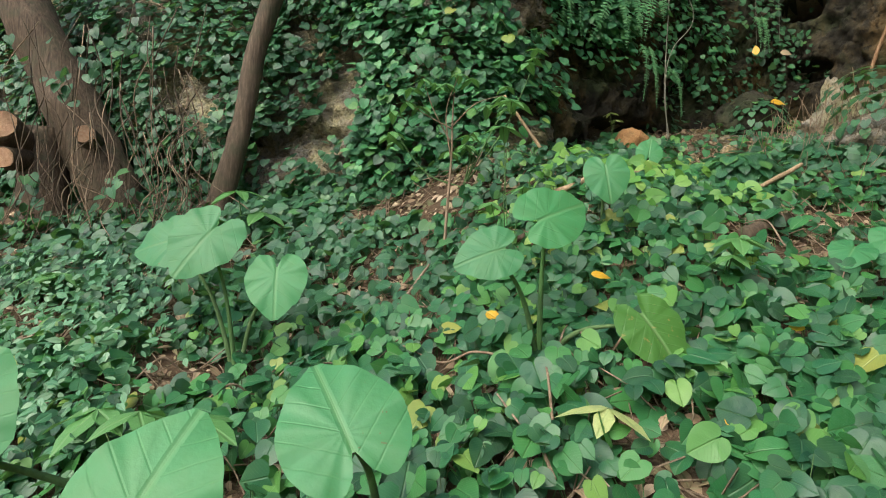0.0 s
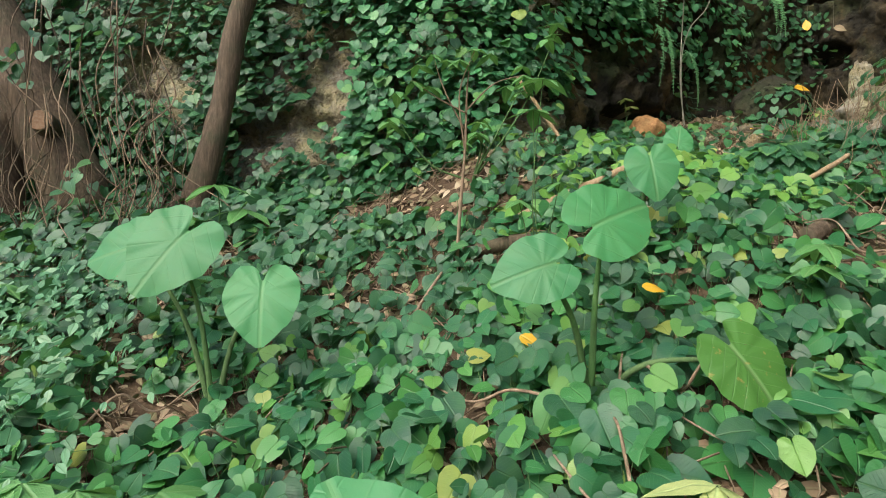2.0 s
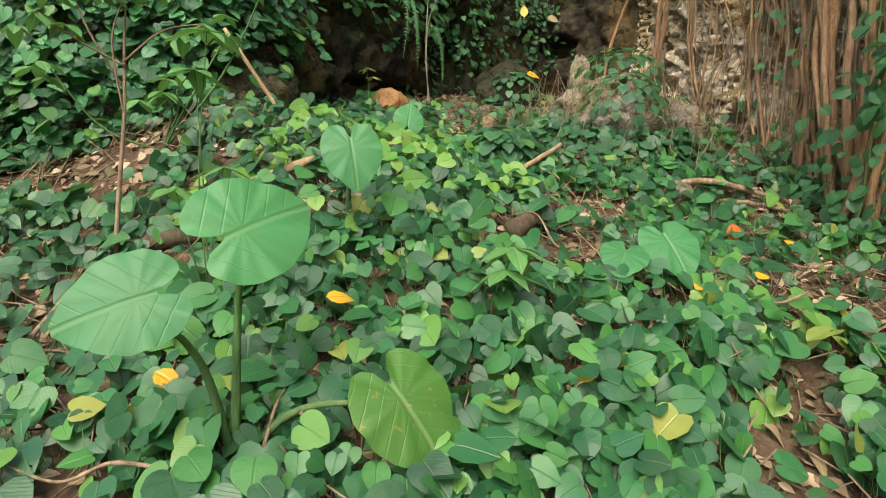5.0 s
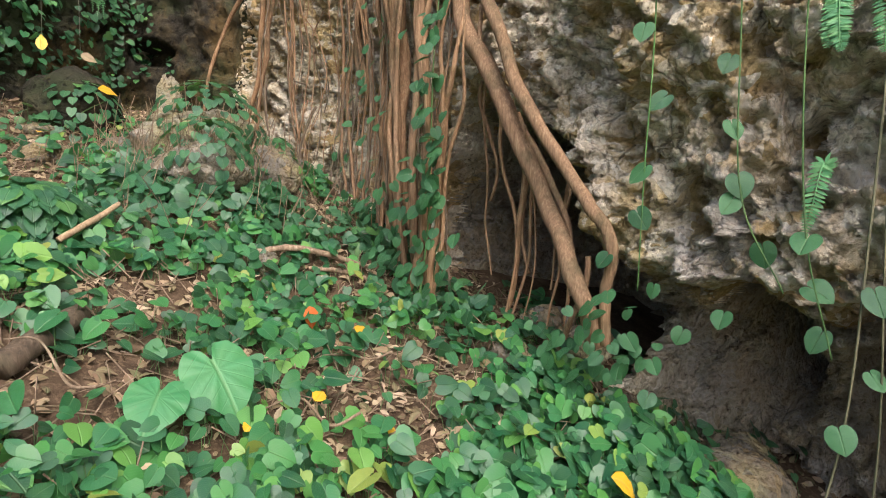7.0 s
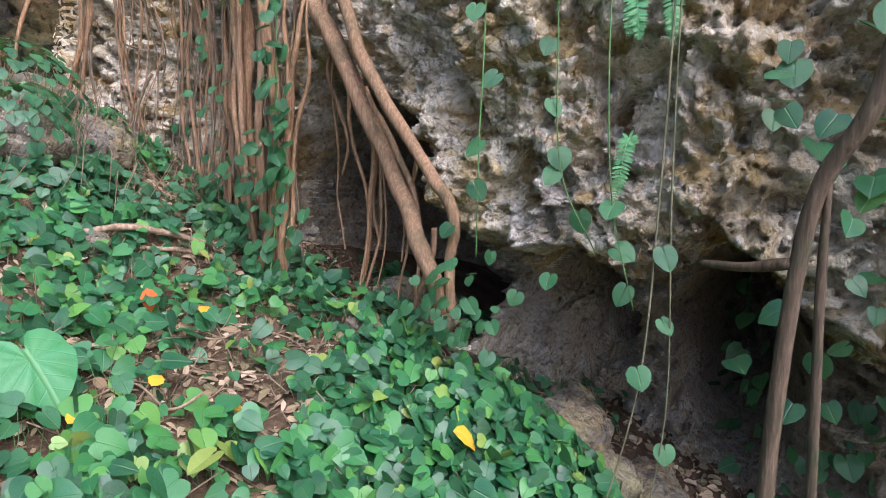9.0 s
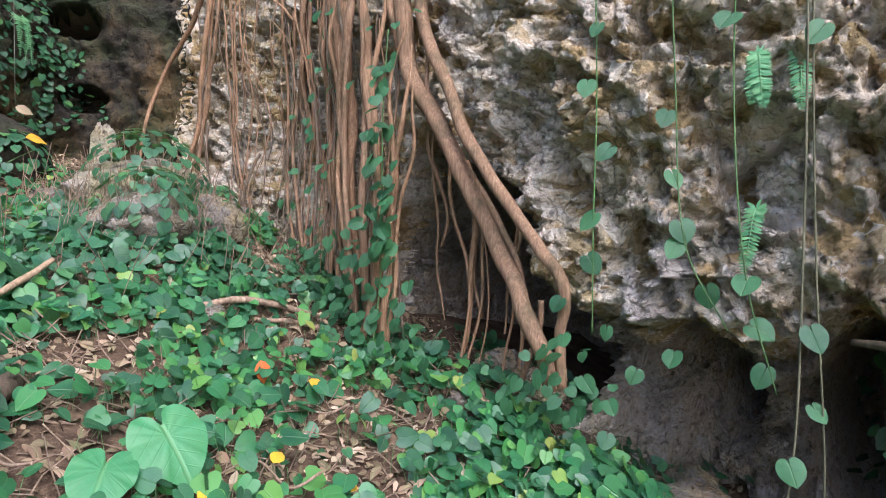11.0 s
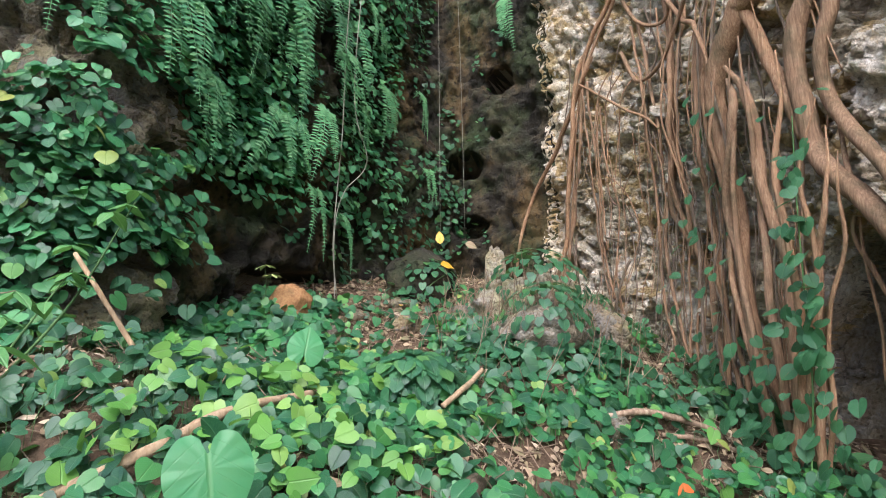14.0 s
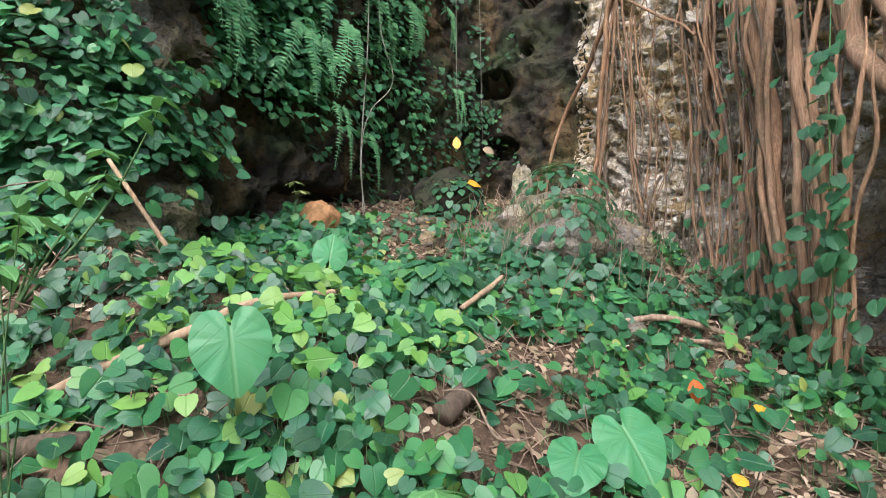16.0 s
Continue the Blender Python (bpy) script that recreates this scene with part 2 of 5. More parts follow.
ROOT = bark_material("aerial root bark", (0.15, 0.078, 0.042), (0.36, 0.21, 0.115), (0.58, 0.40, 0.24), 0.06, 90)
GREY_ROOT = bark_material("thin grey-brown root", (0.09, 0.06, 0.042), (0.20, 0.145, 0.10), (0.36, 0.28, 0.20), 0.06, 90)
BARK = bark_material("brown tree bark", (0.03, 0.02, 0.013), (0.095, 0.065, 0.042), (0.20, 0.145, 0.098))
TWIG = bark_material("dry twig bark", (0.14, 0.09, 0.06), (0.30, 0.21, 0.14), (0.48, 0.38, 0.27))
PALE_WOOD = bark_material("bare dead wood", (0.30, 0.19, 0.10), (0.46, 0.32, 0.19), (0.60, 0.46, 0.30))
CUT = bark_material("sawn wood", (0.38, 0.20, 0.11), (0.52, 0.31, 0.19), (0.62, 0.42, 0.28), 1.0)
STEM = bark_material("green leaf stalk", (0.05, 0.13, 0.04), (0.09, 0.20, 0.06), (0.14, 0.27, 0.09))
LIANA = bark_material("green-grey liana", (0.06, 0.065, 0.035), (0.14, 0.14, 0.08), (0.24, 0.23, 0.14))
VINE = bark_material("pale hanging vine", (0.18, 0.18, 0.13), (0.36, 0.35, 0.28), (0.52, 0.50, 0.42))

# ---------------------------------------------------------------- noise in bulk
RNG = np.random.default_rng(7)


def hash01(i, j, k, seed):
    h = (i * 374761393 + j * 668265263 + k * 1442695041 + seed * 974634777) & 0xFFFFFFFF
    h = ((h ^ (h >> 13)) * 1274126177) & 0xFFFFFFFF
    h = ((h ^ (h >> 15)) * 2246822519) & 0xFFFFFFFF
    return ((h ^ (h >> 16)) & 0xFFFFFF) / float(0xFFFFFF)


def vnoise(p, seed=0):
    p = np.asarray(p, float)
    c = np.floor(p).astype(np.int64)
    f = p - c
    f = f * f * (3 - 2 * f)
    out = 0.0
    for a in (0, 1):
        for b in (0, 1):
            for d in (0, 1):
                w = (f[..., 0] if a else 1 - f[..., 0]) * (f[..., 1] if b else 1 - f[..., 1]) * (f[..., 2] if d else 1 - f[..., 2])
                out = out + w * hash01(c[..., 0] + a, c[..., 1] + b, c[..., 2] + d, seed)
    return out


def fbm(p, seed=0, octaves=4):
    p = np.asarray(p, float)
    out, amp, tot = 0.0, 1.0, 0.0
    for o in range(octaves):
        out = out + amp * vnoise(p * 2.0 ** o, seed + o)
        tot += amp
        amp *= 0.5
    return out / tot


def worley(p, seed=0):
    c = np.floor(p).astype(np.int64)
    best = np.full(p.shape[:-1], 9.0)
    second = best.copy()
    for a in (-1, 0, 1):
        for b in (-1, 0, 1):
            for d in (-1, 0, 1):
                q = c + np.array((a, b, d))
                at = np.stack([q[..., i] + hash01(q[..., 0], q[..., 1], q[..., 2], seed + 11 * i) for i in range(3)], -1)
                dist = np.linalg.norm(p - at, axis=-1)
                second = np.minimum(second, np.maximum(best, dist))
                best = np.minimum(best, dist)
    return best, second


def facet(p, seed=0):
    """Broken stone: each cell is a tilted flat face at a height of its own, about -0.5 to 0.5."""
    c = np.floor(p).astype(np.int64)
    best = np.full(p.shape[:-1], 9.0)
    out = np.zeros(p.shape[:-1])
    for a in (-1, 0, 1):
        for b in (-1, 0, 1):
            for d in (-1, 0, 1):
                q = c + np.array((a, b, d))
                r = [hash01(q[..., 0], q[..., 1], q[..., 2], seed + 11 * i) for i in range(3)]
                away = p - np.stack([q[..., i] + r[i] for i in range(3)], -1)
                dist = np.sum(away * away, -1)
                h = r[1] - 0.5 + 0.9 * ((r[0] - 0.5) * away[..., 0] + (r[1] - 0.5) * away[..., 1] + (r[2] - 0.42) * away[..., 2])
                closer = dist < best
                out = np.where(closer, h, out)
                best = np.where(closer, dist, best)
    return out


def smooth(a, b, x):
    t = np.clip((x - a) / (b - a), 0, 1)
    return t * t * (3 - 2 * t)


# ---------------------------------------------------------------- ground
def ground(x, y):
    """Height of the soil: a slope up to the rock, with humps and hollows."""
    x, y = np.asarray(x, float), np.asarray(y, float)
    yy = 7.5 - np.logaddexp(0, (7.5 - np.maximum(y, -60)) * 3) / 3
    yy = -3.0 + np.logaddexp(0, (yy + 3.0) * 2) / 2
    xx = -4 + np.logaddexp(0, (np.minimum(x, 60) + 4) * 2) / 2
    xx = 6 - np.logaddexp(0, (6 - xx) * 2) / 2
    z = 0.09 + 0.073 * xx + 0.394 * yy
    for hx, hy, r, h in ((1.15, 3.8, 0.75, 0.24), (-0.9, 3.0, 1.0, -0.24), (3.05, 3.45, 0.55, -0.17), (3.5, 1.9, 0.5, 0.14),
                         (0.4, 1.0, 1.0, 0.04), (3.95, 5.0, 0.75, 0.30), (2.4, 5.5, 0.7, -0.10), (0.45, 4.6, 0.65, 0.32), (3.6, 0.3, 0.6, -0.25), (3.3, 1.2, 0.5, 0.26), (3.25, 4.45, 0.5, 0.14), (4.05, 5.7, 0.3, 0.12), (4.15, 2.1, 0.4, 0.30)):
        z = z + h * np.exp(-((x - hx) ** 2 + (y - hy) ** 2) / (r * r))
    p = np.stack([x * 2.2, y * 2.2, np.zeros_like(x)], -1)
    return z + 0.09 * (fbm(p, 3, 3) - 0.5)


def mesh_object(name, verts, faces, mat, parent=None, uv=None, smooth_shade=True):
    me = bpy.data.meshes.new(name)
    me.from_pydata(verts, [], faces)
    if uv is not None:
        layer = me.uv_layers.new(name="UVMap")
        loops = np.empty(len(me.loops), np.int32)
        me.loops.foreach_get("vertex_index", loops)
        layer.data.foreach_set("uv", np.asarray(uv, np.float32)[loops].ravel())
    if smooth_shade:
        me.polygons.foreach_set("use_smooth", np.ones(len(me.polygons), bool))
    me.materials.append(mat)
    me.update()
    ob = new(name, me)
    if parent is not None:
        ob.parent = parent
    return ob


def grid_faces(nu, nv):
    i = np.arange((nu - 1) * (nv - 1))
    a = (i // (nv - 1)) * nv + i % (nv - 1)
    return np.stack([a, a + nv, a + nv + 1, a + 1], 1).tolist()


def spread(lo, hi, step, far, reach):
    """Even steps between lo and hi, growing steps out to reach beyond."""
    core = list(np.arange(lo, hi, step))
    out, d, a = [], far, lo
    while a > lo - reach:
        a -= d
        d *= 1.6
        out.append(a)
    up, d, a = [], far, hi
    while a < hi + reach:
        up.append(a)
        a += d
        d *= 1.6
    return np.array(out[::-1] + core + up)


gx, gy = spread(-5, 6, 0.05, 0.2, 400), spread(-2, 9, 0.05, 0.2, 400)
GX, GY = np.meshgrid(gx, gy, indexing="ij")
ground_verts = np.stack([GX, GY, ground(GX, GY)], -1).reshape(-1, 3)
floor_ob = mesh_object("ground", ground_verts, grid_faces(len(gx), len(gy)), SOIL)
tagged(floor_ob, "sloping brown soil covered with leaf mould", "ground", kind="structure")

# ---------------------------------------------------------------- rock face
PLAN = np.array([(-14, 7.5), (-8, 6.4), (-4.5, 5.7), (-1.6, 5.3), (-0.4, 5.05), (0.5, 5.1), (1.25, 5.95), (2.1, 6.6), (3.4, 7.3), (4.5, 7.75), (5.15, 7.1),
                 (5.3, 5.95), (5.05, 4.5), (4.55, 3.4), (4.15, 2.4), (3.6, 1.6), (3.38, 0.85), (3.2, 0.0), (3.0, -1.5), (3.6, -5), (6, -12)], float)
CUM = np.r_[0, np.cumsum(np.linalg.norm(np.diff(PLAN, axis=0), axis=1))]


def plan_at(s):
    s = np.clip(np.asarray(s, float), CUM[0], CUM[-1])
    i = np.clip(np.searchsorted(CUM, s, side="right") - 1, 0, len(PLAN) - 2)
    t = ((s - CUM[i]) / (CUM[i + 1] - CUM[i]))[..., None]
    p0, p1, p2, p3 = PLAN[np.maximum(i - 1, 0)], PLAN[i], PLAN[i + 1], PLAN[np.minimum(i + 2, len(PLAN) - 1)]
    return 0.5 * (2 * p1 + (p2 - p0) * t + (2 * p0 - 5 * p1 + 4 * p2 - p3) * t ** 2 + (3 * p1 - p0 - 3 * p2 + p3) * t ** 3)


def plan_normal(s):
    d = plan_at(s + 0.25) - plan_at(s - 0.25)
    d /= np.linalg.norm(d, axis=-1, keepdims=True) + 1e-9
    return np.stack([-d[..., 1], d[..., 0]], -1)


_ss = np.linspace(CUM[0], CUM[-1], 4000)
_pp = plan_at(_ss)


def along(x, y):
    """How far along the rock face the place (x, y) lies."""
    return float(_ss[np.argmin((_pp[:, 0] - x) ** 2 + (_pp[:, 1] - y) ** 2)])


# pits: place along the face, height, half width, half height, depth
PITS = [(19.95, 4.85, 0.24, 0.18, 1.2), (20.42, 6.05, 0.19, 0.20, 1.1), (20.36, 5.25, 0.08, 0.10, 0.5), (27.55, 1.25, 0.34, 0.65, 1.6), (26.75, 1.55, 0.22, 0.35, 0.9), (18.05, 3.7, 0.28, 0.45, 0.7),
        (20.0, 4.0, 0.22, 0.15, 0.35), (25.15, 1.75, 0.85, 1.0, 1.8), (25.0, 2.5, 0.34, 0.5, 0.9), (along(2.2, 6.6), 2.9, 0.7, 0.2, 0.4)]
CAVE = along(3.75, 1.85), along(3.1, -0.6)
S0_BACK, S1_BACK = along(1.6, 6.2), along(5.2, 6.6)


def face(s, z, fine=True, deep=False):
    """A point of the rock face at s along it and height z; deep: how far inside a cave it lies."""
    s, z = np.asarray(s, float), np.asarray(z, float)
    p, n = plan_at(s), plan_normal(s)
    # upper face leans out to its unseen top, added to shade the alcove
    off = -0.045 * np.clip(z - 5.6, 0, 9) ** 1.6 * smooth(16.5, 18.5, s)
    w = smooth(CAVE[0] - 0.25, CAVE[0] + 0.25, s)
    edge = np.interp(s, [26.2, 26.6, 26.8, 27.0, 27.14, 27.33, 27.5, 27.64, 27.8, 28.1, 28.8], [1.98, 1.93, 1.97, 1.86, 1.79, 1.90, 2.08, 1.96, 1.78, 1.60, 1.70])
    edge = edge + 0.16 * (fbm(np.stack([s * 3.0, s * 0, s * 0], -1), 77, 3) - 0.5)
    inside = np.zeros_like(off)
    cut = w * (0.32 * smooth(edge + 0.05, edge - 0.10, z) + 0.62 * smooth(edge - 0.04, edge - 0.36, z) + 0.35 * smooth(edge - 0.4, edge - 1.2, z))
    off, inside = off + cut, inside + cut
    left = smooth(CUM[6], CUM[4], s)
    off = off + left * 0.28 * np.clip(z - 2.6, -2, 4)
    for ps, pz, pw, ph, pd in PITS:
        e = ((s - ps) / pw) ** 2 + ((z - pz) / ph) ** 2
        pit = 1.15 * pd * smooth(1.35, 0.4, e)
        off, inside = off + pit, inside + pit
    q = np.concatenate([p, z[..., None]], -1)
    off = off + 0.55 * (fbm(q * 0.9, 21, 3) - 0.5)
    q = np.concatenate([p + n * inside[..., None], z[..., None]], -1)
    if fine:
        q = q + 0.12 * np.stack([vnoise(q * 3, 5), vnoise(q * 3, 6), vnoise(q * 3, 7)], -1)
        f1, f2 = worley(q * 2.6, 31)
        off = off + 0.17 * (f1 - 0.45)
        g1, g2 = worley(q * 9.0, 41)
        k1, k2 = worley(q * 5.0, 43)
        off = off + 0.05 * (k1 - 0.45) + 0.02 * smooth(0.14, 0.0, k2 - k1)
        off = off - 0.22 * np.abs(fbm(q * 6.0, 47, 3) - 0.5)
        hollow = smooth(0.57, 0.68, fbm(q * np.array((4.0, 4.0, 5.0)), 55, 3))
        off = off + 0.045 * (g1 - 0.45) + 0.14 * (fbm(q * 13, 61, 4) - 0.5) + 0.13 * hollow * np.where((s > S0_BACK) & (s < S1_BACK), 0.3, 1.0)
        off = off + 0.075 * smooth(0.55, 0.62, fbm(q * np.array((11.0, 11.0, 13.0)), 57, 3)) * smooth(21.2, 22.0, s)
        # broken ledges and crumbs of the open limestone
        open_rock = smooth(21.2, 22.0, s)
        w3 = q + 0.05 * np.stack([vnoise(q * 9, 15), vnoise(q * 9, 16), vnoise(q * 9, 17)], -1)
        off = off + open_rock * (0.11 * facet(w3 * np.array((3.2, 3.2, 3.8)), 131) + 0.05 * facet(w3 * 8.5, 137) + 0.03 * facet(w3 * 19.0, 139))
        off = off + open_rock * smooth(0.15, 0.5, inside) * (0.30 * facet(q * 2.1, 149) + 0.10 * facet(q * 5.0, 151))
    if deep:
        return inside
    return np.concatenate([p + n * off[..., None], z[..., None]], -1)


def face_normal(s, z):
    """Outward, from the rock to the open."""
    a = face(s + 0.08, z, False) - face(s - 0.08, z, False)
    b = face(s, z + 0.08, False) - face(s, z - 0.08, False)
    n = np.cross(a, b)
    return n / (np.linalg.norm(n, axis=-1, keepdims=True) + 1e-9)


def steps(a, b, d, fine=None):
    """Even steps from a to b, finer between the two ends given in fine."""
    if fine is None:
        return np.linspace(a, b, int((b - a) / d) + 2)
    lo, hi, e = fine
    return np.r_[np.arange(a, lo, d), np.arange(lo, hi, e), np.linspace(hi, b, int((b - hi) / d) + 2)]


def cliff_piece(name, s0, s1, z0, z1, ds, dz, mat, label, fine_s=None, fine_z=None):
    ss, zz = steps(s0, s1, ds, fine_s), steps(z0, z1, dz, fine_z)
    S, Z = np.meshgrid(ss, zz, indexing="ij")
    ob = mesh_object(name, face(S, Z).reshape(-1, 3), grid_faces(len(ss), len(zz)), mat)
    # faces deep in caves get dimmer limestone, the shade there put into its colour
    ob.data.materials.append(SHADED_CAVE)
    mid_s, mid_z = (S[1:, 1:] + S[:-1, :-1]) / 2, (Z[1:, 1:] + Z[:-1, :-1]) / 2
    cave_shade = face(mid_s, mid_z, False, True) + 0.2 * (fbm(np.stack([mid_s * 7, mid_z * 7, 0 * mid_s], -1), 33, 3) - 0.5) > 0.40
    ob.data.polygons.foreach_set("material_index", cave_shade.astype(np.int32).ravel())
    return tagged(ob, label, "rock face", kind="structure")


S_LEFT, S_BACK, S_RIGHT, S_END = CUM[1], along(1.0, 5.6), along(5.2, 6.4), CUM[18]
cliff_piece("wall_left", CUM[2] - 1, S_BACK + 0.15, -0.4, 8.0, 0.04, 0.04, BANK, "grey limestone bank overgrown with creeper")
cliff_piece("wall_back", S_BACK, S_RIGHT, 1.5, 8.5, 0.035, 0.035, DARK_MOSSY, "dark mossy rock wall of the alcove with black holes")
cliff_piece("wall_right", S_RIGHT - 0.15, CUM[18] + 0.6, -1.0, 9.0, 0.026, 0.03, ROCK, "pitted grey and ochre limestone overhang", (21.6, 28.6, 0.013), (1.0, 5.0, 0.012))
cliff_piece("wall_far_left", CUM[0], CUM[2] - 1, -1.0, 8.0, 0.3, 0.3, ROCK, "weathered grey limestone rock face")
cliff_piece("wall_far_right", CUM[18] + 0.6, CUM[-1], -2.0, 7.0, 0.3, 0.3, ROCK, "weathered grey limestone rock face")


# ---------------------------------------------------------------- makers
def unit(v):
    v = np.asarray(v, float)
    return v / (np.linalg.norm(v, axis=-1, keepdims=True) + 1e-9)


def thing(name, place, label, category, group="", kind=""):
    ob = new(name)
    ob.location = place
    ob.empty_display_size = 0.1
    bpy.context.view_layer.update()
    return tagged(ob, label, category, group, kind)


def under(ob, parent):
    """Make ob a part of parent without moving it."""
    ob.parent = parent
    ob.matrix_parent_inverse = Matrix.Translation(-Vector(parent.location)) if parent.parent is None else Matrix.Identity(4)
    return ob


def curve(points, n):
    """A smooth line through the points."""
    p = np.asarray(points, float)
    if len(p) == 2:
        return p[0] + (p[1] - p[0]) * np.linspace(0, 1, n)[:, None]
    u = np.linspace(0, len(p) - 1 - 1e-6, n)
    i = u.astype(int)
    t = (u - i)[:, None]
    q = np.vstack([2 * p[0] - p[1], p, 2 * p[-1] - p[-2]])
    p0, p1, p2, p3 = q[i], q[i + 1], q[i + 2], q[i + 3]
    return 0.5 * (2 * p1 + (p2 - p0) * t + (2 * p0 - 5 * p1 + 4 * p2 - p3) * t ** 2 + (3 * p1 - p0 - 3 * p2 + p3) * t ** 3)


def tube_data(line, radii, sides=8, rough=0.12, seed=0):
    line = np.asarray(line, float)
    n = len(line)
    r = np.interp(np.linspace(0, 1, n), np.linspace(0, 1, len(radii)), radii)
    d = unit(np.gradient(line, axis=0))
    ref = np.where(np.abs(d[:, 2:3]) > 0.9, np.array([[1.0, 0, 0]]), np.array([[0, 0, 1.0]]))
    a = unit(np.cross(d, ref))
    for k in range(1, n):
        a[k] = unit(a[k - 1] - d[k] * np.dot(a[k - 1], d[k]))
    b = np.cross(d, a)
    th = np.linspace(0, 2 * np.pi, sides, endpoint=False)
    q = np.stack([np.repeat(np.linspace(0, n * 0.35, n)[:, None], sides, 1), np.cos(th)[None] + np.zeros((n, 1)) + seed * 3.1, np.sin(th)[None] + np.zeros((n, 1))], -1)
    rr = r[:, None] * (1 + rough * 2 * (fbm(q * 1.3, seed, 2) - 0.5))
    v = line[:, None] + rr[..., None] * (np.cos(th)[None, :, None] * a[:, None] + np.sin(th)[None, :, None] * b[:, None])
    faces = []
    for i in range(n - 1):
        for j in range(sides):
            k = (j + 1) % sides
            faces.append((i * sides + j, i * sides + k, (i + 1) * sides + k, (i + 1) * sides + j))
    faces.append(tuple(range(sides))[::-1])
    faces.append(tuple(range((n - 1) * sides, n * sides)))
    return v.reshape(-1, 3), faces


def tube(name, points, radii, mat, parent=None, sides=8, n=None, rough=0.12, seed=0):
    line = curve(points, n or max(6, 6 * (len(points) - 1)))
    v, f = tube_data(line, radii, sides, rough, seed)
    ob = mesh_object(name, v, f, mat)
    if parent is not None:
        under(ob, parent)
    return ob


def heart():
    """Outline of a heart-shaped leaf, a unit long: vertices and faces of both halves."""
    mid = (0.0, 0.18, 0.4, 0.64, 0.84, 1.0)
    rim = [(-0.08, 0.13), (-0.11, 0.31), (0.02, 0.47), (0.30, 0.51), (0.60, 0.40), (0.86, 0.17)]
    v = [(x, 0.0, 0.0) for x in mid]
    for side in (1, -1):
        v += [(x, side * y, 0.0) for x, y in rim]
    f = []
    for o, flip in ((6, False), (12, True)):
        quads = [(0, o + 1, o), (0, 1, o + 2, o + 1), (1, 2, o + 3, o + 2), (2, 3, o + 4, o + 3), (3, 4, o + 5, o + 4), (4, 5, o + 5)]
        f += [q[::-1] if flip else q for q in quads]
    return np.array(v), f


def heart_fine():
    """The same leaf with a rounder outline."""
    t = np.linspace(0, 1, 11)
    ang = np.pi * (1 - t) * 0.965
    rad = np.interp(ang / np.pi, [0, 0.08, 0.2, 0.38, 0.55, 0.75, 0.9, 1.0], [0.86, 0.76, 0.66, 0.58, 0.52, 0.46, 0.36, 0.20])
    rim = np.stack([rad * np.cos(ang), rad * np.sin(ang)], 1)
    v, f = [(0, 0, 0)], []
    for side in (1, -1):
        base = len(v)
        for k in (0.5, 1.0):
            v += [(x * k, side * y * k, 0.0) for x, y in rim]
        m = len(rim)
        for i in range(m - 1):
            a, b = base + i, base + i + 1
            quads = [(0, b, a), (a, b, b + m, a + m)]
            f += [q if side > 0 else q[::-1] for q in quads]
    return np.array(v), f


def lance():
    """A narrow pointed leaf, a unit long."""
    mid = [(0, 0), (0.3, 0), (0.6, 0), (1.0, 0)]
    rim = [(0.12, 0.10), (0.35, 0.17), (0.65, 0.13)]
    v = [(x, 0.0, 0.0) for x, _ in mid]
    for side in (1, -1):
        v += [(x, side * y, 0.0) for x, y in rim]
    f = []
    for o, flip in ((4, False), (7, True)):
        quads = [(0, 1, o + 1, o), (1, 2, o + 2, o + 1), (2, 3, o + 2)]
        f += [q[::-1] if flip else q for q in quads]
    return np.array(v), f


def leaves(shape, pos, normal, tip, size, curl=0.35, width=1.0):
    """Many leaves at once: vertices, faces and UVs."""
    tv, tf = shape
    n = len(pos)
    z = unit(normal)
    x = unit(tip - z * np.sum(tip * z, -1, keepdims=True))
    y = np.cross(z, x)
    cu = curl * RNG.uniform(0.2, 1.4, n)[:, None]
    wide = width * RNG.uniform(0.85, 1.12, n)[:, None]
    fold = RNG.uniform(-0.08, 0.22, n)[:, None]
    lx, ly = tv[None, :, 0] + np.zeros((n, 1)), tv[None, :, 1] * wide
    twist = RNG.normal(0, 0.08, n)[:, None]
    lz = fold * np.abs(ly) - cu * (lx - 0.15) ** 2 * 0.6 + twist * lx * ly - 0.25 * cu * ly ** 2 + RNG.normal(0, 0.012, (n, tv.shape[0]))
    v = pos[:, None] + size[:, None, None] * (lx[..., None] * x[:, None] + ly[..., None] * y[:, None] + lz[..., None] * z[:, None])
    k = tv.shape[0]
    faces = [tuple(i + o for i in q) for o in range(0, n * k, k) for q in tf]
    uv = np.tile(np.stack([tv[:, 0], tv[:, 1] + 0.5], 1), (n, 1))
    return v.reshape(-1, 3), faces, uv


def foliage(name, shape, pos, normal, tip, size, mat, parent, curl=0.35, width=1.0):
    """Leaves joined in one mesh."""
    v, f, uv = leaves(shape, pos, normal, tip, size, curl, width)
    ob = mesh_object(name, v, f, mat, uv=uv)
    tagged(ob, kind="stuff")
    return under(ob, parent)


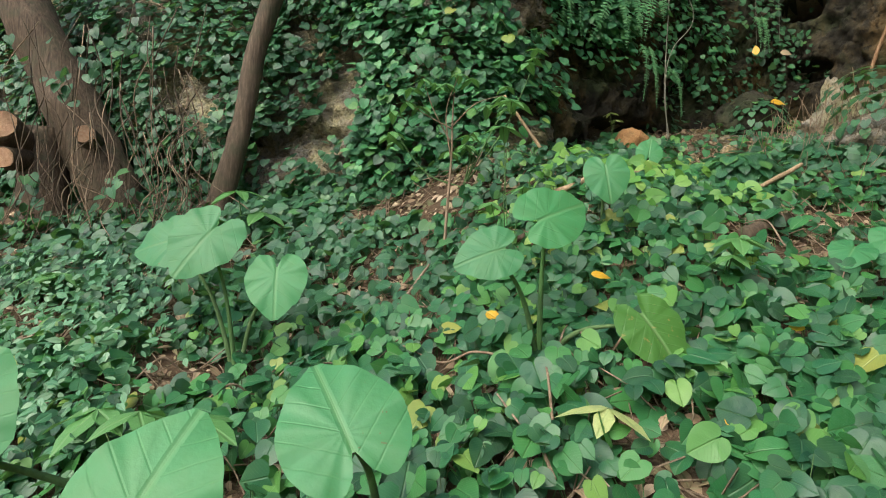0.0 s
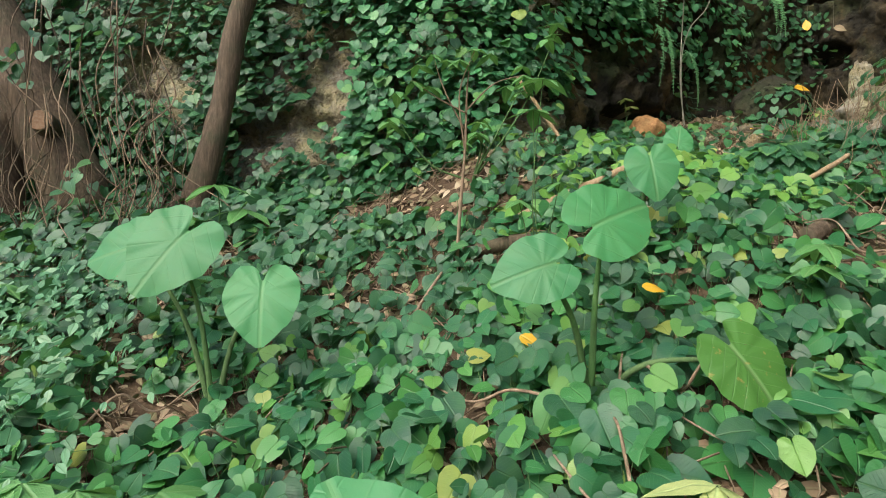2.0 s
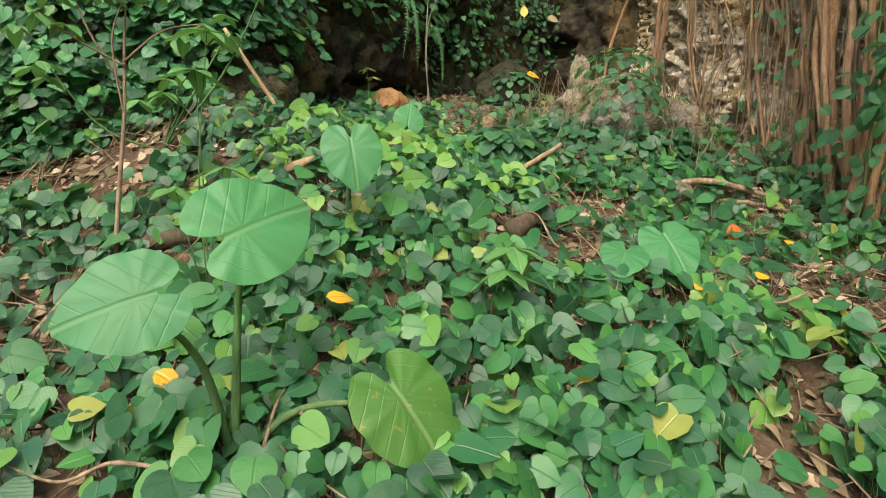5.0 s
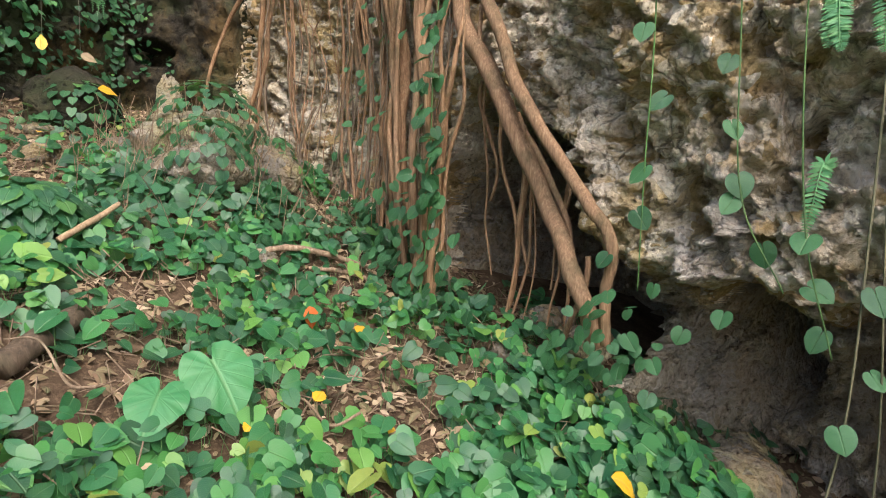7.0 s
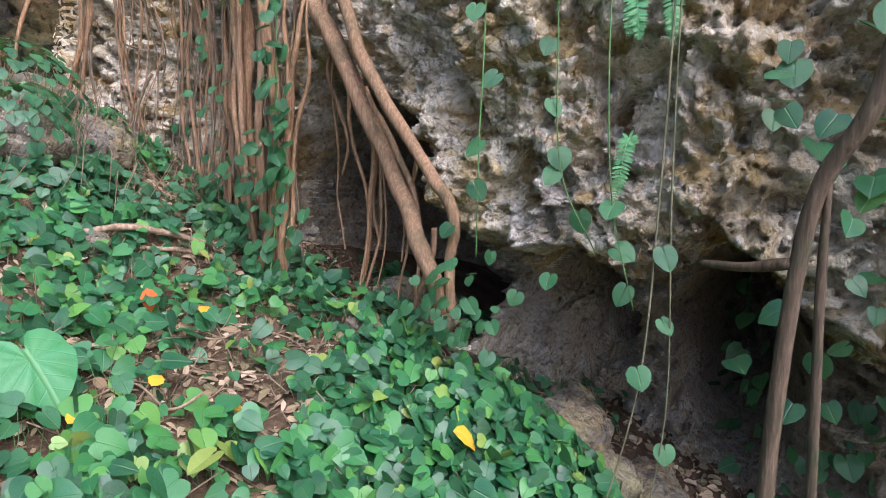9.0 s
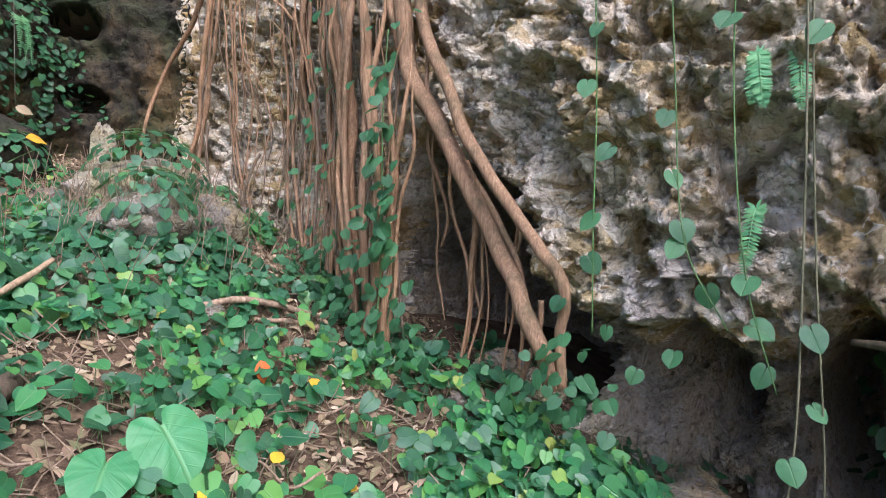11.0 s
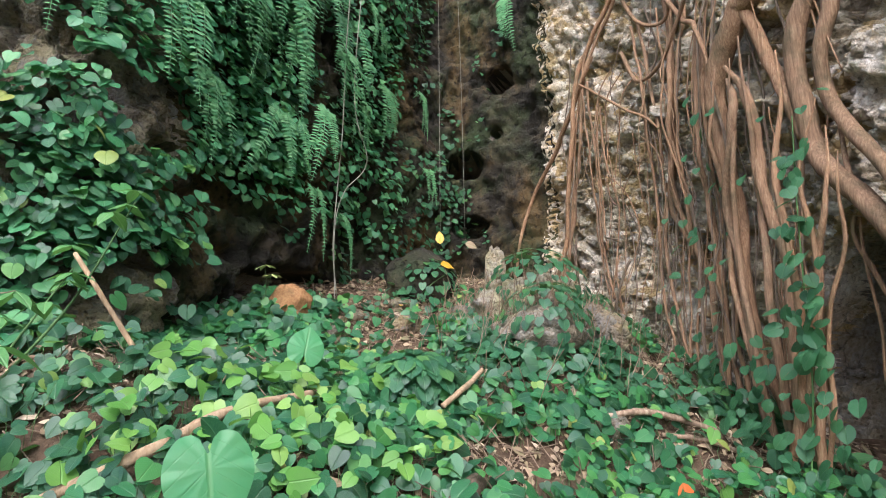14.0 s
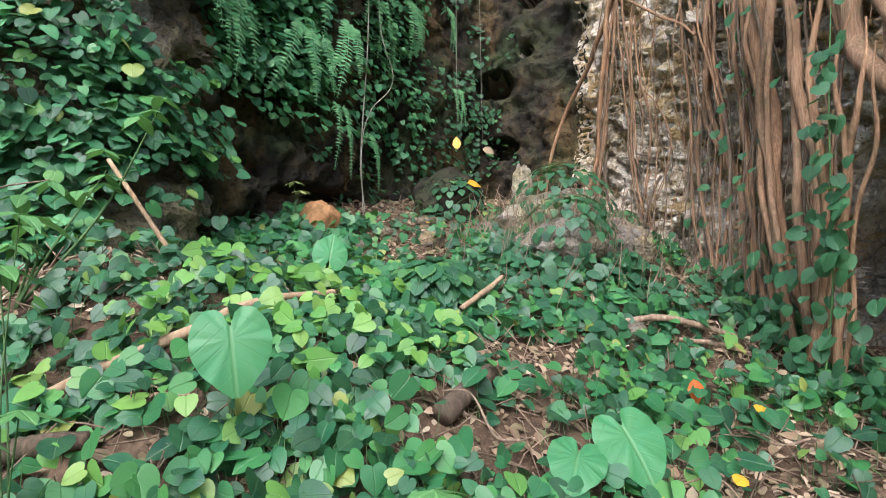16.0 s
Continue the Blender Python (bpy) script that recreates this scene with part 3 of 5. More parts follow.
def single_leaves(shape, pos, normal, tip, size, mat, parent, kinds=6, curl=0.35, name="leaf"):
    """Leaves as parts of their own, on a few shared meshes."""
    meshes = []
    for k in range(kinds):
        v, f, uv = leaves(shape, np.zeros((1, 3)), np.array([[0, 0, 1.0]]), np.array([[1.0, 0, 0]]), np.ones(1), curl)
        ob = mesh_object(name, v, f, mat, uv=uv)
        meshes.append(ob.data)
        bpy.data.objects.remove(ob)
    z = unit(normal)
    x = unit(tip - z * np.sum(tip * z, -1, keepdims=True))
    y = np.cross(z, x)
    for i in range(len(pos)):
        ob = new(name, meshes[i % kinds])
        m = Matrix([[x[i][r] * size[i], y[i][r] * size[i], z[i][r] * size[i], pos[i][r]] for r in range(3)] + [[0, 0, 0, 1]])
        ob.parent = parent
        ob.matrix_parent_inverse = Matrix.Translation(-Vector(parent.location))
        ob.matrix_basis = m


def stalks(name, a, b, radius, mat, parent):
    """Thin three-sided stalks from a to b, joined."""
    n = len(a)
    d = unit(b - a)
    u = unit(np.cross(d, np.array([0.3, 0.2, 1.0])))
    w = np.cross(d, u)
    bow = (a + b) / 2 + RNG.normal(0, 0.012, (n, 3))
    rings = []
    for p in (a, bow, b):
        for k in range(3):
            t = 2 * np.pi * k / 3
            rings.append(p + radius * (math.cos(t) * u + math.sin(t) * w))
    v = np.stack(rings, 1).reshape(-1, 3)
    quads = [(r * 3 + k, r * 3 + (k + 1) % 3, r * 3 + 3 + (k + 1) % 3, r * 3 + 3 + k) for r in (0, 1) for k in range(3)]
    f = [tuple(i + o for i in q) for o in range(0, n * 9, 9) for q in quads]
    return under(tagged(mesh_object(name, v, f, mat), kind="stuff"), parent)


def on_ground(x, y, up=0.0):
    return (x, y, float(ground(x, y)) + up)


def curtain(s, z, out=0.0):
    """The rock face without its caves: where roots and vines hang."""
    s, z = np.asarray(s, float), np.asarray(z, float)
    p, n = plan_at(s), plan_normal(s)
    # keeps the added lean of the unseen upper face
    off = -0.045 * np.clip(z - 5.6, 0, 9) ** 1.6 * smooth(16.5, 18.5, s) + 0.55 * (fbm(np.stack([p[..., 0], p[..., 1], z], -1) * 0.9, 21, 3) - 0.5) - 0.07 - out
    return np.concatenate([p + n * off[..., None], z[..., None]], -1)


# ---------------------------------------------------------------- tree on the rock, with its aerial roots
tree = thing("strangler_fig", tuple(curtain(24.7, 1.6)), "reddish brown aerial roots of a strangler fig draped over limestone", "tree")


def root(points, radii, out=0.02, seed=0, sides=9, mat=None):
    """A root along the rock: (place along the face, height) pairs."""
    pts = [curtain(s, z, out + max(radii) * 0.6) for s, z in points]
    line = curve(pts, 9 * len(points))
    q = line * 2.1 + seed
    wob = np.stack([fbm(q, 70, 2), fbm(q, 71, 2), fbm(q, 72, 2) * 0], -1) - np.array([0.5, 0.5, 0])
    line = line + wob * 0.10
    v, f = tube_data(line, radii, sides, 0.16, seed)
    return under(mesh_object("aerial_root", v, f, mat or ROOT), tree)


def bundle(points, count, r, out, seed, gap=0.05):
    """Several thinner roots that run side by side."""
    for k in range(count):
        d = (k - (count - 1) / 2) * gap
        pts = [(s + d + RNG.normal(0, 0.018), z + RNG.normal(0, 0.03)) for s, z in points]
        rr = r * RNG.uniform(0.65, 1.15)
        root(pts, (rr, rr * 0.9, rr, rr * 0.85), out + RNG.uniform(-0.03, 0.04), seed * 10 + k, 8)


# a pale bundle at the outer edge, with a thin root that parts from it
bundle([(22.95, 6.7), (22.61, 6.1), (22.29, 5.7), (22.11, 5.28), (21.99, 4.64), (21.81, 4.0), (21.67, 3.5), (21.5, 3.0)], 3, 0.024, 0.06, 1, 0.045)
bundle([(22.16, 5.26), (22.26, 4.22), (22.22, 3.48), (22.34, 2.9)], 2, 0.014, 0.06, 2, 0.06)
root([(22.3, 5.5), (22.13, 5.2), (21.48, 4.66), (21.0, 4.2), (20.88, 3.6), (20.79, 3.2)], (0.022, 0.028, 0.02, 0.014), 0.1, 3)
# the middle strands
bundle([(23.3, 6.3), (23.23, 5.78), (23.25, 5.18), (23.45, 4.56), (23.32, 3.96), (23.22, 3.6), (23.46, 3.24), (23.64, 2.86), (23.85, 2.5), (23.95, 1.9)], 2, 0.036, 0.06, 4, 0.06)
bundle([(22.85, 5.58), (23.12, 4.56), (23.08, 3.74), (23.14, 3.02), (23.44, 2.2)], 2, 0.017, 0.05, 5, 0.09)
bundle([(23.97, 4.9), (24.0, 3.96), (23.86, 3.42), (24.06, 2.82), (24.13, 1.9)], 3, 0.02, 0.06, 6, 0.06)
# the thick root that splits in three
root([(24.85, 5.7), (24.68, 4.84), (24.52, 4.66), (24.31, 4.4), (24.2, 4.16), (24.24, 3.74), (24.22, 3.32), (24.33, 2.92), (24.4, 2.54), (24.48, 1.9)], (0.10, 0.09, 0.085, 0.075, 0.062, 0.045, 0.036, 0.03), 0.04, 7, 12)
root([(24.45, 4.3), (24.59, 4.02), (24.6, 3.56), (24.68, 3.06), (24.75, 2.52), (24.71, 1.6)], (0.012, 0.036, 0.034, 0.03, 0.026), 0.16, 8)
root([(24.4, 4.2), (24.5, 3.92), (24.3, 3.3), (24.39, 2.78), (24.48, 1.8)], (0.012, 0.034, 0.03, 0.024), 0.16, 9)
root([(24.5, 4.7), (24.59, 4.48), (24.69, 4.14), (24.83, 3.86), (24.88, 3.6)], (0.04, 0.045, 0.045, 0.04), 0.06, 10)
# the two slanting roots over the small cave
root([(25.2, 5.3), (25.07, 4.62), (24.94, 4.36), (24.88, 4.1), (24.89, 3.84), (24.97, 3.5), (25.2, 3.18), (25.45, 2.86), (25.66, 2.56), (25.86, 2.24), (26.1, 2.0), (26.24, 1.78), (26.28, 1.58)], (0.066, 0.062, 0.06, 0.058, 0.055, 0.05, 0.046, 0.042), 0.06, 11, 12)
root([(25.3, 5.0), (25.12, 4.4), (25.06, 4.1), (25.09, 3.75), (25.42, 3.3), (25.72, 2.86), (25.96, 2.48), (26.17, 2.26), (26.31, 2.14), (26.36, 2.02), (26.33, 1.85), (26.34, 1.6)], (0.05, 0.045, 0.042, 0.036, 0.032, 0.028, 0.026), 0.07, 12)
root([(25.1, 3.6), (25.3, 3.1), (25.62, 2.66), (25.86, 2.28), (26.05, 1.8)], (0.012, 0.02, 0.02, 0.015), 0.05, 90, 8)
# the column that carries the creeper stands forward of the rock
for pts, r in (([(25.3, 3.5), (25.34, 3.1), (25.17, 2.76), (25.04, 2.48), (25.02, 2.12), (25.0, 1.74), (24.98, 1.4)], 0.03),
               ([(24.94, 4.1), (24.94, 3.62), (24.95, 3.1), (24.96, 2.58), (24.88, 2.12), (24.77, 1.64), (24.6, 1.4)], 0.034),
               ([(25.5, 3.3), (25.45, 3.1), (25.27, 2.76), (25.1, 2.36), (25.1, 1.96), (24.9, 1.5), (24.8, 1.35)], 0.017),
               ([(25.2, 3.7), (25.1, 3.28), (25.14, 2.86), (25.06, 2.52), (24.93, 2.04), (24.75, 1.4)], 0.022),
               ([(24.97, 2.9), (25.02, 2.4), (24.9, 1.9), (24.97, 1.35)], 0.014)):
    root(pts, (r * 0.15, r * 0.6, r * 0.75, r * 0.8, r * 0.95), 0.30, int(pts[0][0] * 100), 9)
for pts, r in (([(24.6, 4.4), (24.59, 3.74), (24.55, 3.2), (24.66, 2.6), (24.68, 2.04), (24.6, 1.4)], 0.03), ([(24.4, 4.3), (24.31, 3.82), (24.24, 3.24), (24.37, 2.62), (24.46, 1.9)], 0.022),
               ([(24.5, 4.3), (24.46, 3.78), (24.41, 3.02), (24.5, 2.22), (24.5, 1.6)], 0.022)):
    root(pts, (r * 0.2, r * 0.8, r * 0.9, r), 0.18, int(pts[0][0] * 100), 8)
# thin roots that hang free under the slanting ones
for pts, r in (([(25.25, 3.1), (25.31, 2.9), (25.29, 2.48), (25.42, 2.1), (25.42, 1.3)], 0.012), ([(25.5, 2.8), (25.53, 2.58), (25.47, 2.16), (25.42, 1.66), (25.4, 1.3)], 0.015),
               ([(25.66, 2.6), (25.65, 2.46), (25.54, 2.16), (25.45, 1.5)], 0.011), ([(26.1, 2.0), (26.06, 1.76), (25.87, 1.45)], 0.016), ([(25.84, 2.25), (25.84, 1.9), (25.78, 1.4)], 0.008)):
    root(pts, (r, r, r * 0.8), 0.02, int(pts[0][0] * 100), 7)
# cross roots, tangled near the top
root([(22.2, 5.2), (22.6, 4.85), (23.1, 4.5), (23.3, 4.3)], (0.012, 0.014, 0.01), 0.14, 15)
root([(22.75, 5.3), (22.95, 4.9), (23.4, 4.95), (23.9, 5.3), (24.3, 5.45)], (0.02, 0.018, 0.018, 0.014), 0.16, 16)
root([(24.8, 4.7), (24.95, 4.5), (25.1, 4.75), (25.4, 4.85)], (0.014, 0.012, 0.01), 0.12, 19)
root([(23.2, 5.9), (23.6, 5.2), (24.1, 4.8), (24.2, 4.2)], (0.022, 0.02, 0.016), 0.1, 21)
root([(22.7, 6.2), (22.9, 5.6), (23.3, 5.4), (23.6, 5.9)], (0.02, 0.018, 0.02), 0.13, 22)
for k in range(14):
    a0, z0 = RNG.uniform(22.4, 25.0), RNG.uniform(4.0, 5.8)
    way = RNG.choice([-1, 1])
    root([(a0, z0), (a0 + way * 0.15, z0 - 0.22), (a0 + way * 0.22, z0 - 0.6), (a0 + way * RNG.uniform(0.1, 0.5), z0 - 1.1)], (0.006, 0.007, 0.004), RNG.uniform(0.06, 0.2), 300 + k, 6)
# many thin hanging strands, in loose groups
for k in range(62):
    s0 = RNG.choice([RNG.uniform(21.7, 24.9), RNG.normal(24.2, 0.25), RNG.normal(23.4, 0.25), RNG.normal(22.5, 0.25)], p=[0.3, 0.25, 0.25, 0.2])
    s0 = min(s0, 24.95)
    top = RNG.uniform(3.2, 6.0)
    low = float(ground(*plan_at(s0))) - 0.1 + (RNG.uniform(0.2, 1.5) if RNG.random() < 0.25 else 0)
    m = int(max(3, (top - low) / 0.5))
    drift = RNG.normal(0, 0.16)
    pts = [(s0 + drift * j / m + RNG.normal(0, 0.03), top + (low - top) * j / m) for j in range(m + 1)]
    r = RNG.choice([0.004, 0.006, 0.009, 0.013], p=[0.4, 0.36, 0.18, 0.06])
    root(pts, (r * 1.2, r, r * 0.9), RNG.uniform(0.02, 0.14), 20 + k, 6, GREY_ROOT if k % 5 < 3 else ROOT)
# roots hanging free in the mouth of the small cave
for k in range(7):
    s0 = RNG.uniform(25.05, 26.05)
    top = np.interp(s0, [25.1, 26.1], [3.2, 2.2])
    low = top - RNG.uniform(0.7, 1.6)
    low = max(low, 1.35)
    pts = [(s0 + RNG.normal(0, 0.04), top + (low - top) * j / 4) for j in range(5)]
    r = RNG.choice([0.006, 0.009, 0.014])
    root(pts, (r, r, r * 0.7), RNG.uniform(-0.15, 0.08), 200 + k, 6)

# ---------------------------------------------------------------- trees against the left bank
trunk_tree = thing("leaning_tree", on_ground(-2.75, 5.0), "thick brown leaning tree trunk with sawn branch stubs", "tree")
tube("trunk", [(-2.55, 4.85, 1.1), (-2.8, 5.0, 1.8), (-3.15, 5.15, 2.5), (-3.6, 5.25, 3.3), (-4.0, 5.3, 4.2), (-4.2, 5.4, 5.6)], (0.22, 0.21, 0.25, 0.22, 0.2, 0.18), BARK, trunk_tree, 20, 40, 0.25, 3)
tube("trunk", [(-3.35, 4.7, 0.9), (-3.4, 4.9, 1.8), (-3.6, 5.1, 2.6)], (0.22, 0.2, 0.18), BARK, trunk_tree, 16, 20, 0.25, 5)


def stub(place, way, r, length):
    a = np.array(place)
    w = unit(np.array(way))
    ob = tube("branch_stub", [a - w * 0.25, a, a + w * length], (r * 1.2, r * 1.05, r), BARK, trunk_tree, 14, 8, 0.1, 6)
    v, f = tube_data(curve([a + w * length, a + w * (length + 0.012)], 2), (r * 0.93, r * 0.9), 14, 0.15, 8)
    under(mesh_object("cut_face", v, f, CUT, smooth_shade=False), ob)["label"] = "pale orange sawn face"


stub((-3.02, 4.88, 2.53), (0.25, -1, 0.15), 0.085, 0.10)
stub((-3.62, 4.75, 2.55), (0.2, -1, 0.35), 0.14, 0.12)
stub((-3.56, 4.72, 2.33), (0.1, -1, -0.1), 0.09, 0.10)
slim = thing("slim_tree", on_ground(-1.95, 4.95), "slim reddish brown leaning tree trunk beside the bank", "tree")
tube("trunk", [(-2.05, 4.85, 1.5), (-1.85, 4.85, 2.1), (-1.72, 4.9, 2.65), (-1.62, 4.95, 3.3), (-1.42, 5.05, 4.1), (-1.2, 5.2, 5.2)], (0.13, 0.10, 0.085, 0.085, 0.09, 0.09), BARK, slim, 14, 36, 0.18, 9)
tube("root_buttress", [(-1.95, 4.8, 1.95), (-2.2, 4.7, 1.6), (-2.45, 4.55, 1.35)], (0.08, 0.06, 0.04), BARK, slim, 10, 12, 0.2, 10)
tube("root_buttress", [(-1.9, 4.8, 2.0), (-1.75, 4.6, 1.7), (-1.6, 4.5, 1.5)], (0.07, 0.05, 0.03), BARK, slim, 10, 12, 0.2, 11)
tangle = thing("dry_vine_tangle", on_ground(-2.4, 4.6), "tangle of thin dry brown vines over the tree base", "vines")
for k in range(74):
    x0 = RNG.uniform(-3.5, -1.9)
    top = RNG.uniform(2.0, 3.6)
    y0 = 4.62 + RNG.normal(0, 0.06)
    x1 = x0 + RNG.normal(0.05, 0.18)
    low = float(ground(x1, y0)) - 0.02
    pts = [(x0 + (x1 - x0) * t + RNG.normal(0, 0.07), y0 + RNG.normal(0, 0.06) - 0.15 * t, top + (low - top) * t) for t in np.linspace(0, 1, 5)]
    tube("vine_stem", pts, (0.005, 0.004, 0.003), TWIG if k % 3 == 0 else BARK, tangle, 5, 18, 0.1, k)

# ---------------------------------------------------------------- creeper on the ground
LITTER = [(-0.38, 3.45, 0.30), (-0.08, 2.91, 0.22), (3.1, 6.1, 0.85), (2.75, 2.65, 0.42), (3.2, 3.0, 0.28), (3.3, 2.4, 0.2), (3.65, 3.35, 0.36), (2.6, 5.5, 0.45), (4.0, 3.5, 0.3), (3.9, 6.7, 0.8), 
          (1.75, 3.35, 0.22), (0.55, 4.55, 0.25), (4.5, 6.2, 0.5), (4.4, 2.5, 0.4), (4.4, 0.9, 0.8), (4.2, 4.2, 0.4), (4.25, 5.35, 0.5), (3.75, 5.05, 0.22)]


def cover(x, y):
    """How thickly the creeper stands, 0 to 1."""
    c = np.ones_like(x)
    for lx, ly, r in LITTER:
        c = c * (1 - 0.84 * np.exp(-(((x - lx) ** 2 + (y - ly) ** 2) / (r * r)) ** 1.5))
    p = np.stack([x * 1.6, y * 1.6, np.zeros_like(x)], -1)
    c = c * smooth(0.24, 0.42, fbm(p, 80, 3)) * (0.55 + 0.45 * smooth(0.34, 0.50, fbm(p * 2.7, 84, 2)))
    for s in np.linspace(CUM[2], CUM[18], 60):
        q = plan_at(s)
        n = plan_normal(s)
        c = np.where((np.hypot(x - q[0], y - q[1]) < 0.45) & ((x - q[0]) * n[0] + (y - q[1]) * n[1] > -0.02), 0, c)
    return 0.94 * c


def scatter(n, x0, x1, y0, y1, weight):
    x, y = RNG.uniform(x0, x1, n), RNG.uniform(y0, y1, n)
    keep = RNG.random(n) < weight(x, y)
    return x[keep], y[keep]


def ground_normal(x, y):
    e = 0.12
    return unit(np.stack([-(ground(x + e, y) - ground(x - e, y)) / (2 * e), -(ground(x, y + e) - ground(x, y - e)) / (2 * e), np.ones_like(x)], -1))


def bed(x, y, lo, hi, rise=(0.03, 0.17), tilt=0.46, lean=(-0.16, -0.48, 0.0)):
    """Leaves that lean out of the slope towards the open, their tips hanging downhill."""
    n = len(x)
    normal = unit(ground_normal(x, y) * 0.6 + np.array([0, 0, 0.30]) + np.array(lean) + RNG.normal(0, tilt, (n, 3)))
    ang = RNG.normal(-np.pi / 2 - 0.3, 1.15, n)
    tip = np.stack([np.cos(ang), np.sin(ang), -0.45 + RNG.normal(0, 0.25, n)], -1)
    size = lo + (hi - lo) * RNG.random(n) ** 1.5
    pos = np.stack([x, y, ground(x, y) + RNG.uniform(*rise, n)], -1)
    return pos, normal, tip, size


patch = thing("creeper_carpet", on_ground(1.2, 3.0), "dense carpet of heart-shaped green creeper leaves on the slope", "creeper")
HEART, HEART_FINE, LANCE = heart(), heart_fine(), lance()
near = lambda x, y: (np.hypot(x - 1.2, y - 2.5) < 1.25)
lx, ly = scatter(36000, -3.6, 4.9, 0.9, 6.4, lambda x, y: cover(x, y) * np.where(x < -1.8, 0.7, 1.0))
pos, nor, tip, siz = bed(lx, ly, 0.045, 0.112)
mask = near(lx, ly)
idx = np.flatnonzero(mask)
pick = RNG.permutation(idx)[:300]
rest = np.ones(len(lx), bool)
rest[pick] = False
# darker leaves at random, and below the bank as shade put into their green
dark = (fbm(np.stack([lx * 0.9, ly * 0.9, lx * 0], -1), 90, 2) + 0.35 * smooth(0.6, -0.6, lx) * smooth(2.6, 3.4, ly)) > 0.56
single_leaves(HEART_FINE, pos[pick] + np.array([0, 0, 0.02]), nor[pick], tip[pick], siz[pick] * 1.08, LEAF_ONE, patch)
a = rest & ~dark
foliage("leaf_bed", HEART, pos[a], nor[a], tip[a], siz[a], LEAF, patch)
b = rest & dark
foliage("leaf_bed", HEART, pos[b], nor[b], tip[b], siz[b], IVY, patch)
foot = pos.copy()
foot[:, :2] += RNG.normal(0, 0.03, (len(pos), 2))
foot[:, 2] = ground(foot[:, 0], foot[:, 1]) - 0.01
stalks("leaf_stalk", foot, pos, 0.0016, STEM, patch)
gx2, gy2 = scatter(1700, 2.3, 3.9, 0.75, 2.1, lambda x, y: 0.95 * smooth(3.75 + 0.25 * (y - 1.2), 3.45 + 0.25 * (y - 1.2), x))
pos2, nor2, tip2, siz2 = bed(gx2, gy2, 0.05, 0.11)
foliage("leaf_bed", HEART, pos2, nor2, tip2, siz2, LEAF, patch)
fx, fy = scatter(520, 0.2, 1.8, 1.1, 2.2, lambda x, y: 0.9 * np.exp(-((x - 0.95) ** 2 + (y - 1.65) ** 2) / 0.4))
pos4, nor4, tip4, siz4 = bed(fx, fy, 0.05, 0.11)
foliage("leaf_bed", HEART_FINE, pos4, nor4, tip4, siz4, LEAF, patch)
# young yellow-green shoots on the hump
ux, uy = scatter(520, 0.3, 2.3, 3.2, 4.8, lambda x, y: cover(x, y) * np.exp(-((x - 1.3) ** 2 + (y - 4.0) ** 2) / 0.55))
pos, nor, tip, siz = bed(ux, uy, 0.05, 0.11, (0.10, 0.22))
YOUNG = leaf_material("young creeper leaf", [(0.0, (0.10, 0.30, 0.05)), (0.6, (0.19, 0.40, 0.07)), (1.0, (0.30, 0.46, 0.11))], thin=0.35)
foliage("young_leaves", HEART, pos, nor, tip, siz, YOUNG, patch)
# the carpet thins out down the slope
ex, ey = scatter(9000, -4.5, 3.2, -3.0, 1.0, lambda x, y: 0.75 * smooth(-3.0, 0.6, y) * cover(x, y))
pos3, nor3, tip3, siz3 = bed(ex, ey, 0.045, 0.105, (0.03, 0.12))
foliage("leaf_bed", HEART, pos3, nor3, tip3, siz3, LEAF, patch)
# small pale herbs low on the left
herb = thing("low_herbs", on_ground(-1.9, 2.6), "small pale green herb leaves in a low mat", "herbs")
hx, hy = scatter(6200, -3.4, -0.6, 1.0, 3.6, lambda x, y: smooth(-0.9, -1.7, x + 0.3 * (y - 2)))
pos, nor, tip, siz = bed(hx, hy, 0.035, 0.075, (0.08, 0.26), 0.5)
foliage("herb_leaves", LANCE, pos[150:], nor[150:], tip[150:], siz[150:], HERB, herb, 0.3, 1.5)
single_leaves(LANCE, pos[:150], nor[:150], tip[:150], siz[:150] * 1.3, HERB, herb, 6)

# ---------------------------------------------------------------- litter
litter = thing("leaf_litter", on_ground(2.5, 4.0), "dry brown fallen leaves lying on the soil", "leaf litter", kind="stuff")
tx, ty = scatter(42000, -4.0, 5.0, -2.5, 7.4, lambda x, y: 0.3 + 0.7 * (1 - cover(x, y)))
n = len(tx)
pos = np.stack([tx, ty, ground(tx, ty) + RNG.uniform(0.004, 0.035, n)], -1)
nor = unit(ground_normal(tx, ty) + RNG.normal(0, 0.35, (n, 3)))
ang = RNG.uniform(0, 2 * np.pi, n)
tip = np.stack([np.cos(ang), np.sin(ang), np.zeros(n)], -1)
foliage("dry_leaves", LANCE, pos, nor, tip, 0.03 + 0.065 * RNG.random(n) ** 1.3, DRY, litter, 1.5, 1.5)
kx, ky = scatter(5200, -2.5, 4.8, 1.0, 6.8, lambda x, y: 0.35 + 0.65 * (1 - cover(x, y)))
n = len(kx)
ang = RNG.uniform(0, 2 * np.pi, n)
ln = RNG.uniform(0.05, 0.28, n)
ta = np.stack([kx, ky, ground(kx, ky) + 0.012], -1)
tb = np.stack([kx + ln * np.cos(ang), ky + ln * np.sin(ang), 0 * kx], -1)
tb[:, 2] = ground(tb[:, 0], tb[:, 1]) + RNG.uniform(0.01, 0.14, n)
stalks("twigs", ta, tb, 0.0035, TWIG, litter)

# ---------------------------------------------------------------- creeper on the rock
bank_ivy = thing("bank_creeper", tuple(face(13.5, 2.5)), "dark green creeper leaves covering the limestone bank", "creeper")


